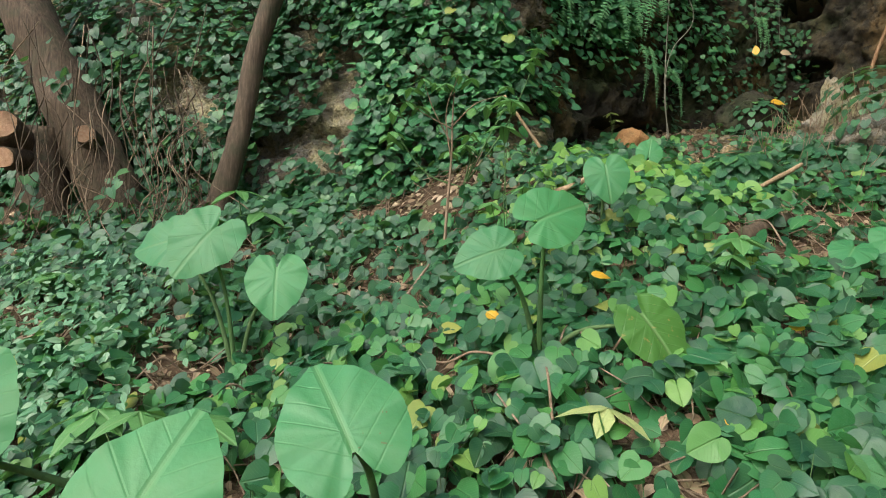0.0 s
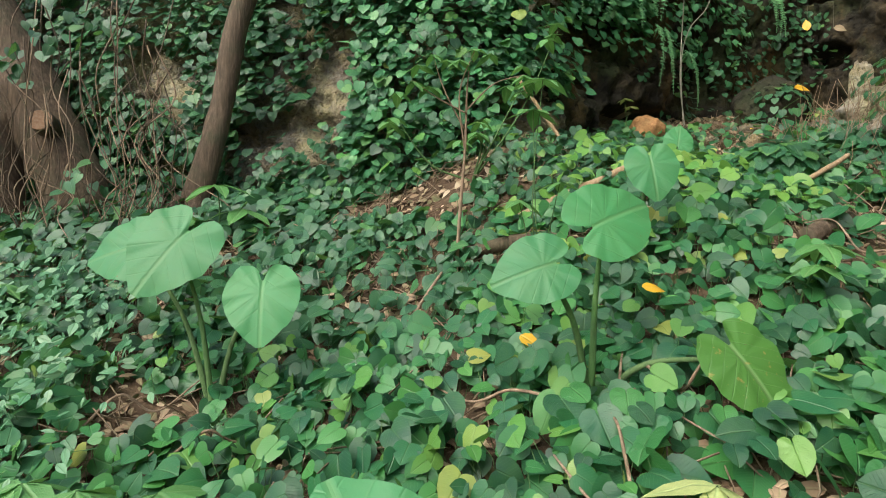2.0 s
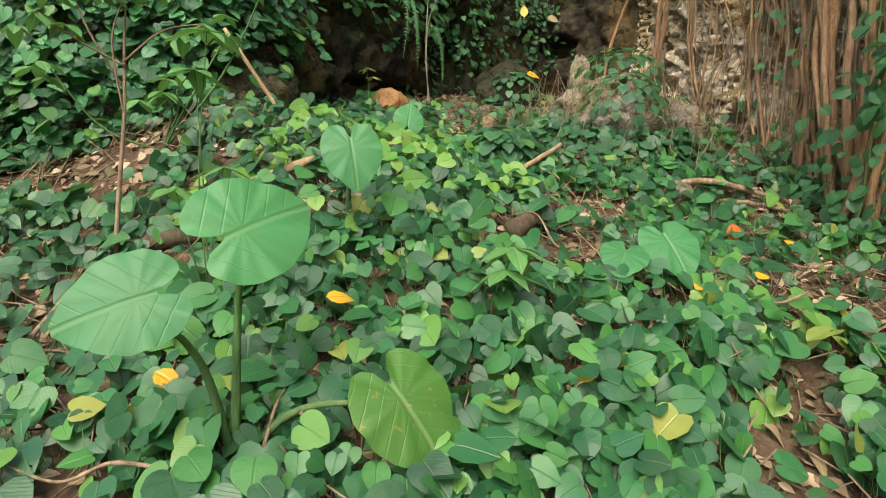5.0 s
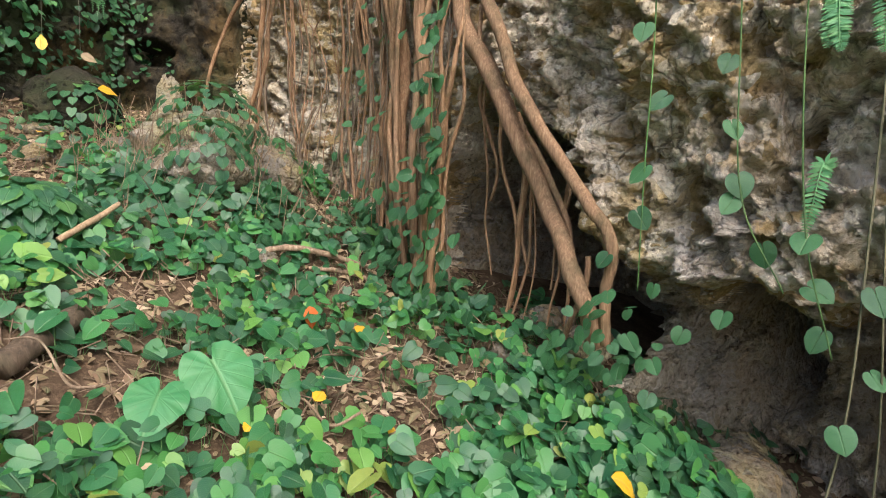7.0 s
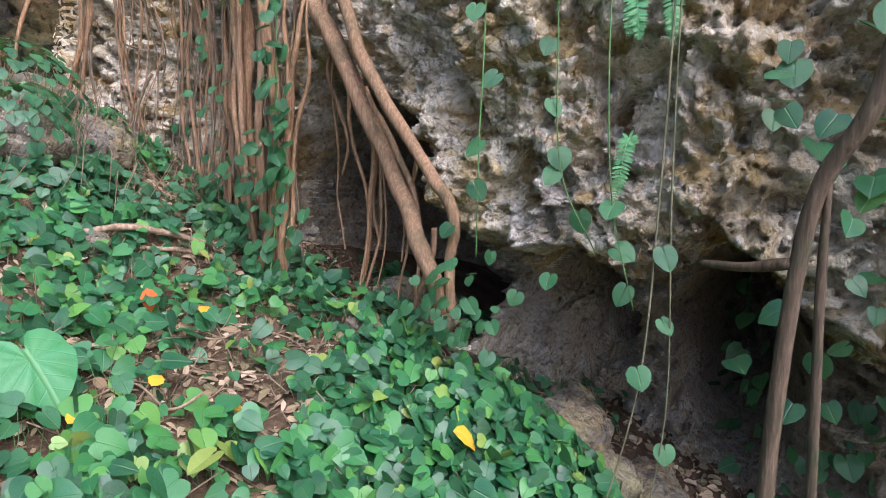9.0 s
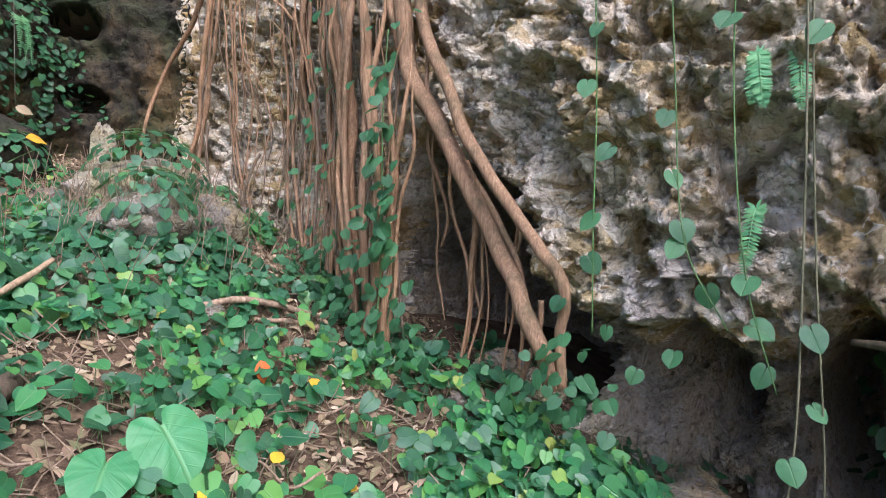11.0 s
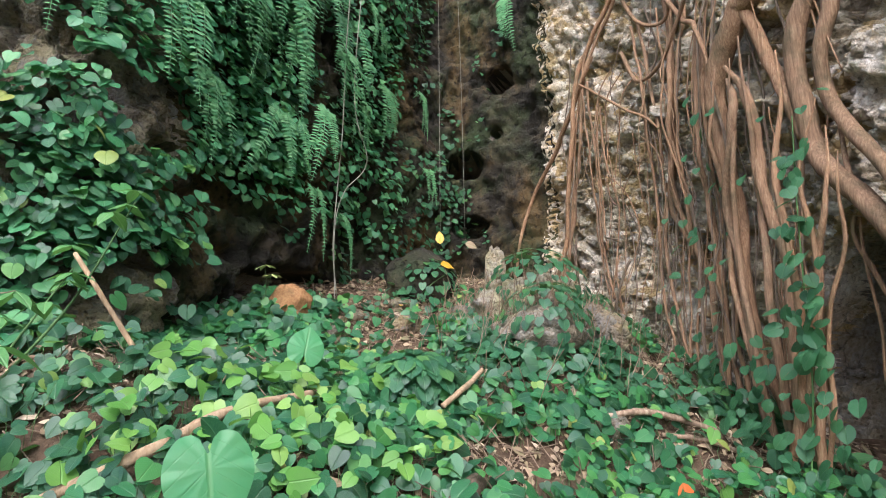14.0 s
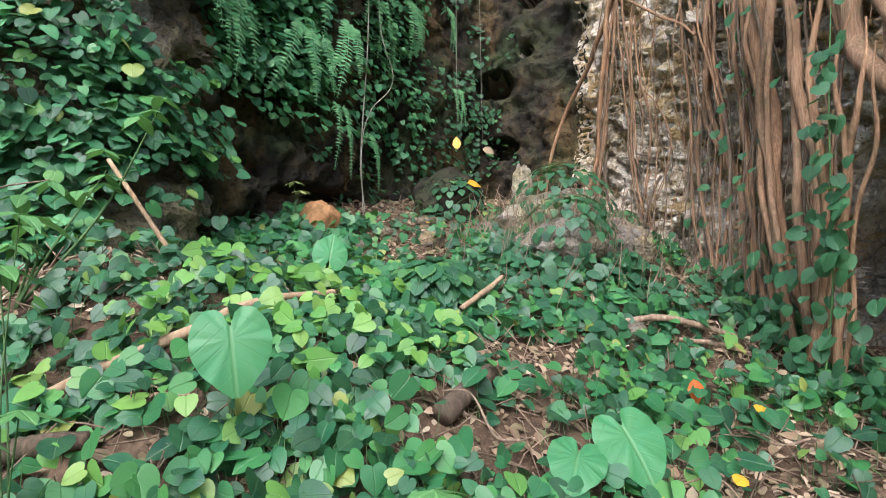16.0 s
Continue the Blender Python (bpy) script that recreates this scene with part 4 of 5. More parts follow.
def wall_leaves(n, s0, s1, z0, z1, lo, hi, out, bare, seed, stick=0.5):
    s, z = RNG.uniform(s0, s1, n), RNG.uniform(z0, z1, n)
    p = face(s, z, False)
    keep = (fbm(p * 1.3, seed, 3) > bare) & (p[:, 2] > ground(p[:, 0], p[:, 1]) - 0.05)
    s, z, p = s[keep], z[keep], p[keep]
    n = len(s)
    o = face_normal(s, z)
    pos = p + o * RNG.uniform(0.06, out, n)[:, None]
    nor = unit(o * 0.75 + np.array([-0.1, -0.1, 0.6]) + RNG.normal(0, 0.3, (n, 3)))
    tip = np.stack([RNG.normal(0, 0.5, n), RNG.normal(0, 0.5, n), -np.ones(n)], -1) + o * 0.3
    return pos, nor, tip, RNG.uniform(lo, hi, n)


L1 = wall_leaves(11500, 8.9, 13.6, 1.3, 5.6, 0.05, 0.10, 0.25, 0.37, 100)
foliage("leaf_cover", HEART, *L1, IVY, bank_ivy)
L2 = wall_leaves(3200, 13.4, 15.5, 1.8, 4.0, 0.05, 0.10, 0.30, 0.42, 101)
foliage("leaf_cover", HEART, *(a[::2] for a in L2), IVY, bank_ivy)
foliage("leaf_cover", HEART, *(a[1::2] for a in L2), MID_LEAF, bank_ivy)
L3 = wall_leaves(420, 13.4, 15.4, 2.0, 3.8, 0.06, 0.11, 0.40, 0.3, 102)
single_leaves(HEART_FINE, L3[0][:260], L3[1][:260], L3[2][:260], L3[3][:260], LEAF_ONE, bank_ivy)
L4 = wall_leaves(7800, 12.8, 16.8, 3.8, 7.6, 0.05, 0.10, 0.28, 0.32, 103)
foliage("leaf_cover", HEART, *L4, MID_LEAF, bank_ivy)
L5 = wall_leaves(2600, 16.2, 20.6, 2.8, 7.6, 0.04, 0.09, 0.14, 0.50, 104)
foliage("leaf_cover", HEART, *L5, IVY, bank_ivy)
L6 = wall_leaves(700, 27.6, 29.8, 0.4, 3.6, 0.06, 0.11, 0.35, 0.42, 105)
tn = 420
tp = np.stack([RNG.uniform(-3.9, -2.3, tn), 4.55 + RNG.normal(0, 0.1, tn), RNG.uniform(1.35, 3.3, tn)], -1)
tp = tp[fbm(tp * 2.0, 107, 2) > 0.47]
tn = len(tp)
foliage("leaf_cover", HEART, tp, unit(np.array([-0.1, -0.8, 0.5]) + RNG.normal(0, 0.3, (tn, 3))), np.stack([RNG.normal(0, 0.4, tn), -0.3 * np.ones(tn), -np.ones(tn)], -1), RNG.uniform(0.06, 0.11, tn), IVY, bank_ivy)
L7 = wall_leaves(4200, 15.0, 18.6, 3.6, 7.6, 0.045, 0.09, 0.22, 0.40, 109)
foliage("leaf_cover", HEART, *L7, MID_LEAF, bank_ivy)
L8 = wall_leaves(900, 12.3, 13.9, 1.8, 3.6, 0.05, 0.09, 0.2, 0.44, 111)
foliage("leaf_cover", HEART, *L8, IVY, bank_ivy)
edge_ivy = thing("hanging_creeper", tuple(face(28.2, 1.0)), "curtain of green creeper leaves beside the overhang", "creeper")
foliage("leaf_cover", HEART, *(a[60:] for a in L6), IVY, edge_ivy)
single_leaves(HEART_FINE, *(a[:60] for a in L6), VINE_LEAF, edge_ivy)
root_ivy = thing("root_creeper", tuple(curtain(24.5, 1.7)), "heart-shaped creeper leaves climbing the fig roots", "creeper")


def curtain_leaves(n, spots, lo, hi, near_rock, out):
    """Leaves on the roots: spots are place along the face, height and the spread of both."""
    k = RNG.integers(0, len(spots), n)
    sp = np.array(spots)[k]
    s = sp[:, 0] + RNG.normal(0, 1, n) * sp[:, 2]
    z = sp[:, 1] + RNG.normal(0, 1, n) * sp[:, 3]
    o = -np.concatenate([plan_normal(s), np.zeros((n, 1))], -1)
    pos = curtain(s, z, 0.0) + o * RNG.uniform(near_rock, out, n)[:, None]
    nor = unit(o * 0.8 + np.array([-0.1, -0.1, 0.5]) + RNG.normal(0, 0.3, (n, 3)))
    tip = np.stack([RNG.normal(0, 0.45, n), RNG.normal(0, 0.45, n), -np.ones(n)], -1)
    keep = pos[:, 2] > ground(pos[:, 0], pos[:, 1]) + 0.05
    return pos[keep], nor[keep], tip[keep], RNG.uniform(lo, hi, keep.sum())


C1 = curtain_leaves(130, [(25.12, 2.45, 0.10, 0.18), (25.0, 2.1, 0.15, 0.22), (24.9, 1.85, 0.2, 0.2), (25.2, 3.0, 0.06, 0.35), (24.9, 1.75, 0.3, 0.15)], 0.055, 0.095, 0.38, 0.52)
C2 = curtain_leaves(110, [(24.4, 2.15, 0.2, 0.18), (23.95, 2.2, 0.22, 0.18), (24.2, 1.9, 0.3, 0.12), (23.6, 2.9, 0.2, 0.5), (24.3, 3.3, 0.2, 0.5)], 0.05, 0.085, 0.16, 0.36)
C3 = curtain_leaves(60, [(26.45, 1.72, 0.13, 0.13), (26.3, 1.5, 0.2, 0.12)], 0.045, 0.075, 0.10, 0.28)
for group in (C1, C2, C3):
    single_leaves(HEART_FINE, *group, VINE_LEAF, root_ivy)
line = np.array([curtain(a, z, 0.42) for a, z in ((24.95, 1.5), (25.05, 2.1), (25.12, 2.6), (25.18, 3.1), (25.15, 3.6))])
tube("creeper_stem", line, (0.006, 0.005, 0.003), STEM, root_ivy, 6, 40, 0.1, 2)

# ---------------------------------------------------------------- vines that hang free
def vine(points, r, spots, label, mat=VINE, size=(0.06, 0.09)):
    """A hanging vine with leaves at the given heights."""
    ob = thing("hanging_vine", points[-1], label, "vine")
    tube("vine_stem", points, (r, r, r * 0.8), mat, ob, 6, 40, 0.1, int(points[0][2] * 10))
    if len(spots):
        line = curve(points, 200)
        at = np.array([line[np.argmin(np.abs(line[:, 2] - z))] for z in spots])
        n = len(at)
        at[:, :2] += RNG.normal(0, 0.03, (n, 2))
        nor = unit(np.array([-0.9, -0.1, 0.4]) + RNG.normal(0, 0.22, (n, 3)))
        tip = np.stack([RNG.normal(0, 0.3, n), RNG.normal(0, 0.4, n), -np.ones(n)], -1)
        single_leaves(HEART_FINE, at, nor, tip, RNG.uniform(*size, n), VINE_LEAF, ob, 3)
    return ob


vine([(2.72, 6.62, 7.0), (2.62, 6.55, 5.6), (2.58, 6.5, 4.5), (2.5, 6.45, 3.4), (2.55, 6.45, 2.85)], 0.006, (), "pale thin vine hanging down the alcove wall")
vine([(2.85, 6.6, 7.0), (2.72, 6.55, 5.0), (2.9, 6.6, 4.3), (2.62, 6.5, 3.9), (2.5, 6.42, 3.5), (2.52, 6.42, 2.8)], 0.005, (), "pale thin vine hanging down the alcove wall")
vine([(3.1, 0.75, 4.2), (3.08, 0.76, 3.0), (3.05, 0.78, 2.2), (3.02, 0.82, 1.5), (3.0, 0.95, 0.9)], 0.004, (1.98, 1.55, 3.0), "thin green vine with a few leaves before the overhang", LIANA)
vine([(3.14, 0.72, 4.2), (3.11, 0.74, 3.0), (3.07, 0.74, 2.2), (3.08, 0.72, 1.4), (3.05, 0.8, 0.8)], 0.0035, (1.72, 1.25), "thin green vine with a few leaves before the overhang", LIANA)
vine([(3.28, 1.5, 3.6), (3.26, 1.49, 2.9), (3.24, 1.5, 2.4), (3.3, 1.52, 1.9)], 0.003, (2.95, 2.68, 2.4, 2.22, 3.2), "thin vine with round green leaves on the rock", STEM)
vine([(3.22, 1.2, 3.6), (3.2, 1.18, 2.9), (3.18, 1.15, 2.3), (3.2, 1.0, 1.95)], 0.003, (3.3, 2.8, 2.55, 2.35, 2.28, 2.1), "thin vine with round green leaves on the rock", STEM)
vine([(3.2, 0.95, 3.6), (3.15, 0.98, 2.9), (3.12, 0.95, 2.2), (3.14, 0.85, 1.75)], 0.003, (2.15, 1.98, 1.82, 3.1), "thin vine with round green leaves on the rock", STEM)
vine([(2.45, 0.25, 3.6), (2.4, 0.3, 3.0), (2.38, 0.32, 2.5), (2.42, 0.28, 2.1), (2.5, 0.2, 1.2)], 0.004, (2.85, 2.72, 2.6, 2.45, 2.9, 2.1), "thin vine with pale bluish leaves", STEM, (0.06, 0.085))
climber = thing("slender_tree", on_ground(2.95, 0.3), "slender brown trunk with a side branch before the overhang", "tree")
tube("trunk", [(3.0, 0.42, float(ground(3.0, 0.42)) - 0.1), (2.98, 0.40, 1.2), (2.96, 0.38, 1.7), (2.93, 0.33, 2.2), (2.84, 0.2, 2.55), (2.8, 0.1, 3.4)], (0.034, 0.028, 0.026, 0.026, 0.03, 0.034), BARK, climber, 10, 36, 0.15, 4)
tube("branch", [(2.95, 0.38, 1.98), (3.05, 0.5, 1.95), (3.2, 0.62, 1.94)], (0.02, 0.018, 0.012), BARK, climber, 8, 12, 0.15, 5)
tube("trunk", [(3.15, 0.2, float(ground(3.15, 0.2)) - 0.1), (3.05, 0.25, 1.3), (3.0, 0.28, 1.9), (2.93, 0.3, 2.25)], (0.02, 0.018, 0.016, 0.012), BARK, climber, 8, 16, 0.15, 6)


# ---------------------------------------------------------------- ferns on the rock
def fern(s, z, count, length, out=0.05, label="drooping green sword fern growing on the rock", g="ferns on the rock"):
    o = face_normal(np.array(s), np.array(z))
    base = face(np.array(s), np.array(z), False) + o * out
    ob = thing("fern", tuple(base), label, "fern", g)
    for k in range(count):
        ln = length * RNG.uniform(0.6, 1.1)
        side = np.cross(o, np.array([0, 0, 1.0])) * RNG.normal(0, 0.25)
        start = base + np.cross(o, np.array([0, 0, 1.0])) * RNG.normal(0, 0.08)
        line = curve([start, start + o * 0.16 * ln + side * 0.3 * ln + np.array([0, 0, 0.05]), start + o * 0.26 * ln + side * 0.6 * ln - np.array([0, 0, 0.4 * ln]), start + o * 0.24 * ln + side * ln - np.array([0, 0, 0.95 * ln])], 40)
        v, f = tube_data(line, (0.004, 0.003, 0.0015), 4, 0, k)
        m = 30
        t = np.linspace(0.12, 0.99, m)
        at = np.stack([np.interp(t, np.linspace(0, 1, 40), line[:, i]) for i in range(3)], -1)
        d = unit(np.stack([np.interp(t, np.linspace(0, 1, 40), np.gradient(line[:, i])) for i in range(3)], -1))
        lat = unit(np.cross(d, o))
        wid = 0.085 * np.sin(np.pi * (0.12 + 0.84 * t)) ** 0.7 * max(length, 0.42) / 0.7 * 0.9
        pos = np.vstack([at, at])
        tip = np.vstack([lat + d * 0.35, -lat + d * 0.35]) + RNG.normal(0, 0.06, (2 * m, 3))
        nor = unit(np.vstack([np.tile(o, (m, 1)) + np.array([0, 0, 0.35])] * 2) + RNG.normal(0, 0.12, (2 * m, 3)))
        lv, lf, luv = leaves(LANCE, pos, nor, tip, np.r_[wid, wid], 0.3, 0.85)
        allv = np.vstack([v, lv])
        allf = f + [tuple(i + len(v) for i in q) for q in lf]
        uv = np.vstack([np.full((len(v), 2), 0.5), luv])
        under(mesh_object("frond", allv, allf, FERN, uv=uv), ob)
    return ob


for s, z, c, ln in ((15.5, 5.6, 5, 0.8), (16.3, 5.9, 6, 1.0), (16.0, 5.25, 5, 0.9), (15.2, 4.75, 4, 0.7), (15.55, 4.3, 4, 0.7), (16.9, 6.2, 6, 0.9), (16.7, 5.2, 4, 0.8), (17.0, 4.5, 3, 0.6), (18.3, 5.4, 4, 0.6),
                    (18.5, 7.0, 3, 0.6), (20.6, 7.0, 3, 0.7), (16.8, 3.7, 3, 0.5), (17.2, 3.5, 3, 0.5), (14.7, 4.6, 4, 0.5), (17.6, 5.9, 5, 0.7), (19.0, 5.6, 3, 0.5), (17.9, 5.0, 3, 0.5), (14.2, 4.7, 3, 0.6), (19.2, 4.6, 3, 0.4), (15.8, 6.3, 6, 0.9), (15.1, 5.5, 5, 0.8), (16.4, 6.7, 6, 1.0), (16.6, 4.3, 4, 0.6), (17.3, 5.3, 4, 0.8), (14.5, 5.2, 4, 0.6), (17.3, 6.7, 5, 0.9), (18.0, 6.3, 4, 0.6), (13.6, 5.0, 3, 0.6)):
    fern(s, z, c, ln * 1.2, 0.20 if s < 17.4 else 0.08)
fern(27.2, 2.95, 4, 0.2, 0.05, "small green fern on the limestone overhang")
fern(27.2, 2.38, 1, 0.22, 0.05, "small green fern on the limestone overhang")
fern(27.45, 1.62, 2, 0.26, 0.05, "small green fern under the limestone overhang")


# ---------------------------------------------------------------- taro plants
def blade(attach, tip_way, normal, length, parent, mat=TARO, broad=1.0, label=""):
    """A large arrow-heart leaf blade whose stalk joins at attach."""
    na, nr = 44, 7
    ang = np.linspace(-np.pi, np.pi, na, endpoint=False) + np.pi / na
    a = np.abs(ang) / np.pi
    rad = np.interp(a, [0, 0.06, 0.15, 0.3, 0.5, 0.68, 0.82, 0.91, 0.965, 1.0], [0.72, 0.64, 0.56, 0.50, 0.47, 0.47, 0.47, 0.40, 0.22, 0.06])
    r = np.linspace(0, 1, nr + 1)[1:]
    x = (r[:, None] * rad * np.cos(ang)).ravel()
    y = (r[:, None] * rad * np.sin(ang)).ravel() * broad
    rr = np.repeat(r, na)
    aa = np.tile(ang, nr)
    z = -0.22 * (np.clip(x, 0, 9) ** 2) - 0.15 * np.clip(-x, 0, 9) ** 1.5 + 0.10 * np.abs(y) ** 1.2 + 0.014 * rr ** 1.4 * np.cos(aa * 13) + 0.018 * rr ** 3 * np.sin(aa * 7 + length * 40) - 0.25 * y * y
    lv = np.vstack([[0, 0, 0], np.stack([x, y, z], 1)])
    faces = [(0, 1 + j, 1 + (j + 1) % na) for j in range(na)]
    for i in range(nr - 1):
        for j in range(na):
            k = (j + 1) % na
            faces.append((1 + i * na + j, 1 + (i + 1) * na + j, 1 + (i + 1) * na + k, 1 + i * na + k))
    zz = unit(normal)
    xx = unit(np.asarray(tip_way, float) - zz * np.dot(tip_way, zz))
    yy = np.cross(zz, xx)
    v = np.asarray(attach) + length * (lv[:, :1] * xx + lv[:, 1:2] * yy + lv[:, 2:] * zz)
    uv = np.stack([lv[:, 0] + 0.3, lv[:, 1] + 0.5], 1)
    ob = under(mesh_object("leaf_blade", v, faces, mat, uv=uv), parent)
    if label:
        ob["label"] = label
    return ob


def taro(base, blades, label="green taro plant with broad arrow-shaped leaves on long stalks"):
    ob = thing("taro_plant", on_ground(*base), label, "plant", "taro plants")
    b = np.array(on_ground(*base, -0.02))
    for attach, way, normal, length, mat in blades:
        a = np.array(attach, float)
        blade(a, way, normal, length, ob, mat)
        out = a - b
        mid = b + out * 0.5 + np.array([-0.12 * out[0], -0.12 * out[1], 0.06])
        tube("leaf_stalk", [b, mid, a - unit(normal) * 0.004], (0.014, 0.010, 0.006), STEM, ob, 8, 20, 0.05, 1)
    return ob


taro((-0.15, 1.5), [((-0.195, 1.15, 1.155), (-0.12, 0.15, 0.17), (0.02, -0.72, 0.68), 0.285, TARO)])
taro((-0.6, 1.45), [((-0.59, 1.10, 1.02), (0.06, 0.12, 0.17), (0.05, -0.75, 0.62), 0.33, TARO), ((-1.0, 1.10, 1.15), (0.05, 0.08, 0.17), (0.15, -0.8, 0.5), 0.32, TARO),
                    ((-0.36, 1.02, 0.92), (0.3, 0.6, 0.1), (0.0, -0.4, 0.9), 0.25, TARO)])
taro((-1.02, 2.85), [((-1.12, 2.74, 1.62), (-0.45, -0.3, -0.7), (0.05, -0.85, 0.45), 0.37, TARO), ((-1.36, 2.92, 1.60), (-1.0, -0.1, -0.2), (-0.1, -0.85, 0.5), 0.33, TARO),
                     ((-0.79, 2.72, 1.42), (0.05, -0.3, -0.8), (0.05, -0.85, 0.45), 0.31, TARO)])
taro((0.4, 2.42), [((0.20, 2.20, 1.53), (-0.9, -0.1, -0.25), (-0.1, -0.85, 0.45), 0.245, TARO), ((0.42, 2.32, 1.67), (0.85, 0.1, 0.45), (0.15, -0.85, 0.45), 0.30, TARO),
                   ((0.77, 2.15, 1.26), (0.45, -0.35, -0.75), (0.15, -0.8, 0.5), 0.29, TARO_OLD)], "taro plant with torn green and yellowing spotted leaves")
taro((0.94, 3.4), [((0.895, 3.14, 1.98), (0.08, -0.2, -0.9), (-0.1, -0.9, 0.3), 0.265, TARO)], "taro plant with one upright heart-shaped leaf")
taro((2.2, 2.95), [((2.22, 2.78, 1.60), (0.1, -0.3, -0.8), (-0.25, -0.65, 0.6), 0.28, TARO), ((2.0, 2.8, 1.55), (-0.6, -0.5, -0.4), (-0.2, -0.5, 0.8), 0.22, TARO)], "small taro plant with two heart-shaped leaves")
taro((1.62, 4.6), [((1.62, 4.5, 2.33), (0.2, 0.1, 0.8), (-0.1, -0.9, 0.35), 0.22, TARO)], "small taro plant with one upright leaf")


# ---------------------------------------------------------------- saplings and shrubs
LANCE_WIDE = (LANCE[0] * np.array([1.0, 1.35, 1.0]), LANCE[1])


def whorl(ob, top, count, length, mat, flat=0.3, width=1.0):
    ang = np.linspace(0, 2 * np.pi, count, endpoint=False) + RNG.uniform(0, 1)
    tip = np.stack([np.cos(ang), np.sin(ang), np.full(count, -flat)], -1)
    nor = unit(np.stack([np.cos(ang) * flat, np.sin(ang) * flat, np.ones(count)], -1) + RNG.normal(0, 0.1, (count, 3)))
    single_leaves(LANCE_WIDE, np.tile(np.array(top, float), (count, 1)), nor, tip, length * RNG.uniform(0.75, 1.1, count), mat, ob, 2)


def sapling(base, tops, length, mat, label, count=5, r=0.006):
    ob = thing("sapling", on_ground(*base), label, "sapling")
    b = on_ground(*base, -0.02)
    for top in tops:
        mid = tuple((np.array(b) + np.array(top)) / 2 + RNG.normal(0, 0.03, 3))
        stem = tube("stem", [b, mid, top], (r, r * 0.8, r * 0.5), STEM if mat is not IVY else TWIG, ob, 6, 14, 0.1, 2)
        whorl(stem, top, count, length, mat)
    return ob


sapling((0.52, 1.88), [(0.51, 1.78, 1.04)], 0.16, PALE, "young sapling with five pale yellow-green leaves", 5)
sapling((1.38, 2.7), [(1.35, 2.62, 1.60), (1.30, 2.6, 1.52)], 0.16, FRESH, "young shrub with long fresh green leaves", 6)
sapling((-2.25, 3.45), [(-2.25, 3.35, 1.42), (-2.1, 3.3, 1.25), (-2.5, 3.5, 1.35), (-1.95, 3.5, 1.3)], 0.2, FRESH, "green shrub with long glossy leaves by the tree", 6)
sapling((-1.55, 4.3), [(-1.5, 4.2, 2.0), (-1.35, 4.25, 1.85), (-1.7, 4.2, 1.8)], 0.24, FRESH, "green shrub with long leaves below the bank", 5)
sapling((-1.0, 1.95), [(-1.0, 1.9, 1.0), (-0.85, 2.0, 0.95), (-1.2, 2.0, 0.98)], 0.2, FRESH, "low plant with broad green leaves", 5)
sapling((0.36, 3.1), [(0.36, 3.0, 2.33), (0.32, 3.02, 2.2), (0.40, 2.85, 1.86), (0.25, 3.0, 1.8)], 0.13, FRESH, "slender shrub with pointed pale green leaves", 5, 0.0035)
thin = thing("thin_sapling", on_ground(0.0, 3.55), "tall thin grey sapling with sparse leaves", "sapling")
tube("stem", [on_ground(0.0, 3.55, -0.03), (0.02, 3.55, 1.75), (0.05, 3.55, 2.1), (0.06, 3.52, 2.4), (0.07, 3.5, 2.52)], (0.011, 0.009, 0.006, 0.003), TWIG, thin, 7, 40, 0.1, 3)
for pts in ([(0.05, 3.55, 2.22), (-0.06, 3.5, 2.42), (-0.12, 3.48, 2.6)], [(0.06, 3.52, 2.32), (0.2, 3.5, 2.45), (0.36, 3.5, 2.5)], [(0.06, 3.52, 2.3), (-0.1, 3.5, 2.38), (-0.22, 3.48, 2.46)], [(0.05, 3.55, 2.1), (0.02, 3.5, 2.4), (0.1, 3.45, 2.62)]):
    twig = tube("twig", pts, (0.005, 0.004, 0.002), TWIG, thin, 5, 16, 0.1, 4)
    e = np.array(pts[-1])
    for d in ((0, 0, 0), (-0.08, 0.02, -0.05), (0.08, 0, -0.03)):
        whorl(twig, tuple(e + np.array(d)), 4, 0.11, FRESH, 0.5)
tall = thing("leafy_shrub", on_ground(0.15, 4.3), "leafy shrub with compound leaves at the alcove's edge", "shrub")
for k in range(5):
    top = np.array([0.15 + RNG.normal(0, 0.25), 4.2 + RNG.normal(0, 0.1), 2.55 + RNG.normal(0, 0.18)])
    stem = tube("stem", [on_ground(0.15, 4.35, -0.02), tuple((np.array(on_ground(0.15, 4.35)) + top) / 2 + RNG.normal(0, 0.05, 3)), tuple(top)], (0.008, 0.006, 0.003), STEM, tall, 6, 14, 0.1, k)
    for j in range(3):
        whorl(stem, tuple(top + RNG.normal(0, 0.05, 3)), 4, 0.12, FRESH, 0.4)
bush = thing("mound_bush", on_ground(2.3, 4.5), "rounded bush of small dark heart-shaped leaves", "bush")
n = 260
d = unit(RNG.normal(0, 1, (n, 3)) * np.array([1, 1, 0.8]) + np.array([-0.3, -0.5, 0.4]))
bp = np.array(on_ground(2.3, 4.45, 0.10)) + d * np.array([0.32, 0.3, 0.24]) * RNG.uniform(0.6, 1.0, n)[:, None]
foliage("bush_leaves", HEART, bp, unit(d * 0.6 + np.array([0, -0.2, 0.6])), np.stack([d[:, 0], d[:, 1], -0.8 + 0 * d[:, 0]], -1), RNG.uniform(0.07, 0.12, n), IVY, bush)
stalks("bush_stems", np.tile(np.array(on_ground(2.3, 4.45, -0.02)), (60, 1)), bp[:60], 0.003, STEM, bush)


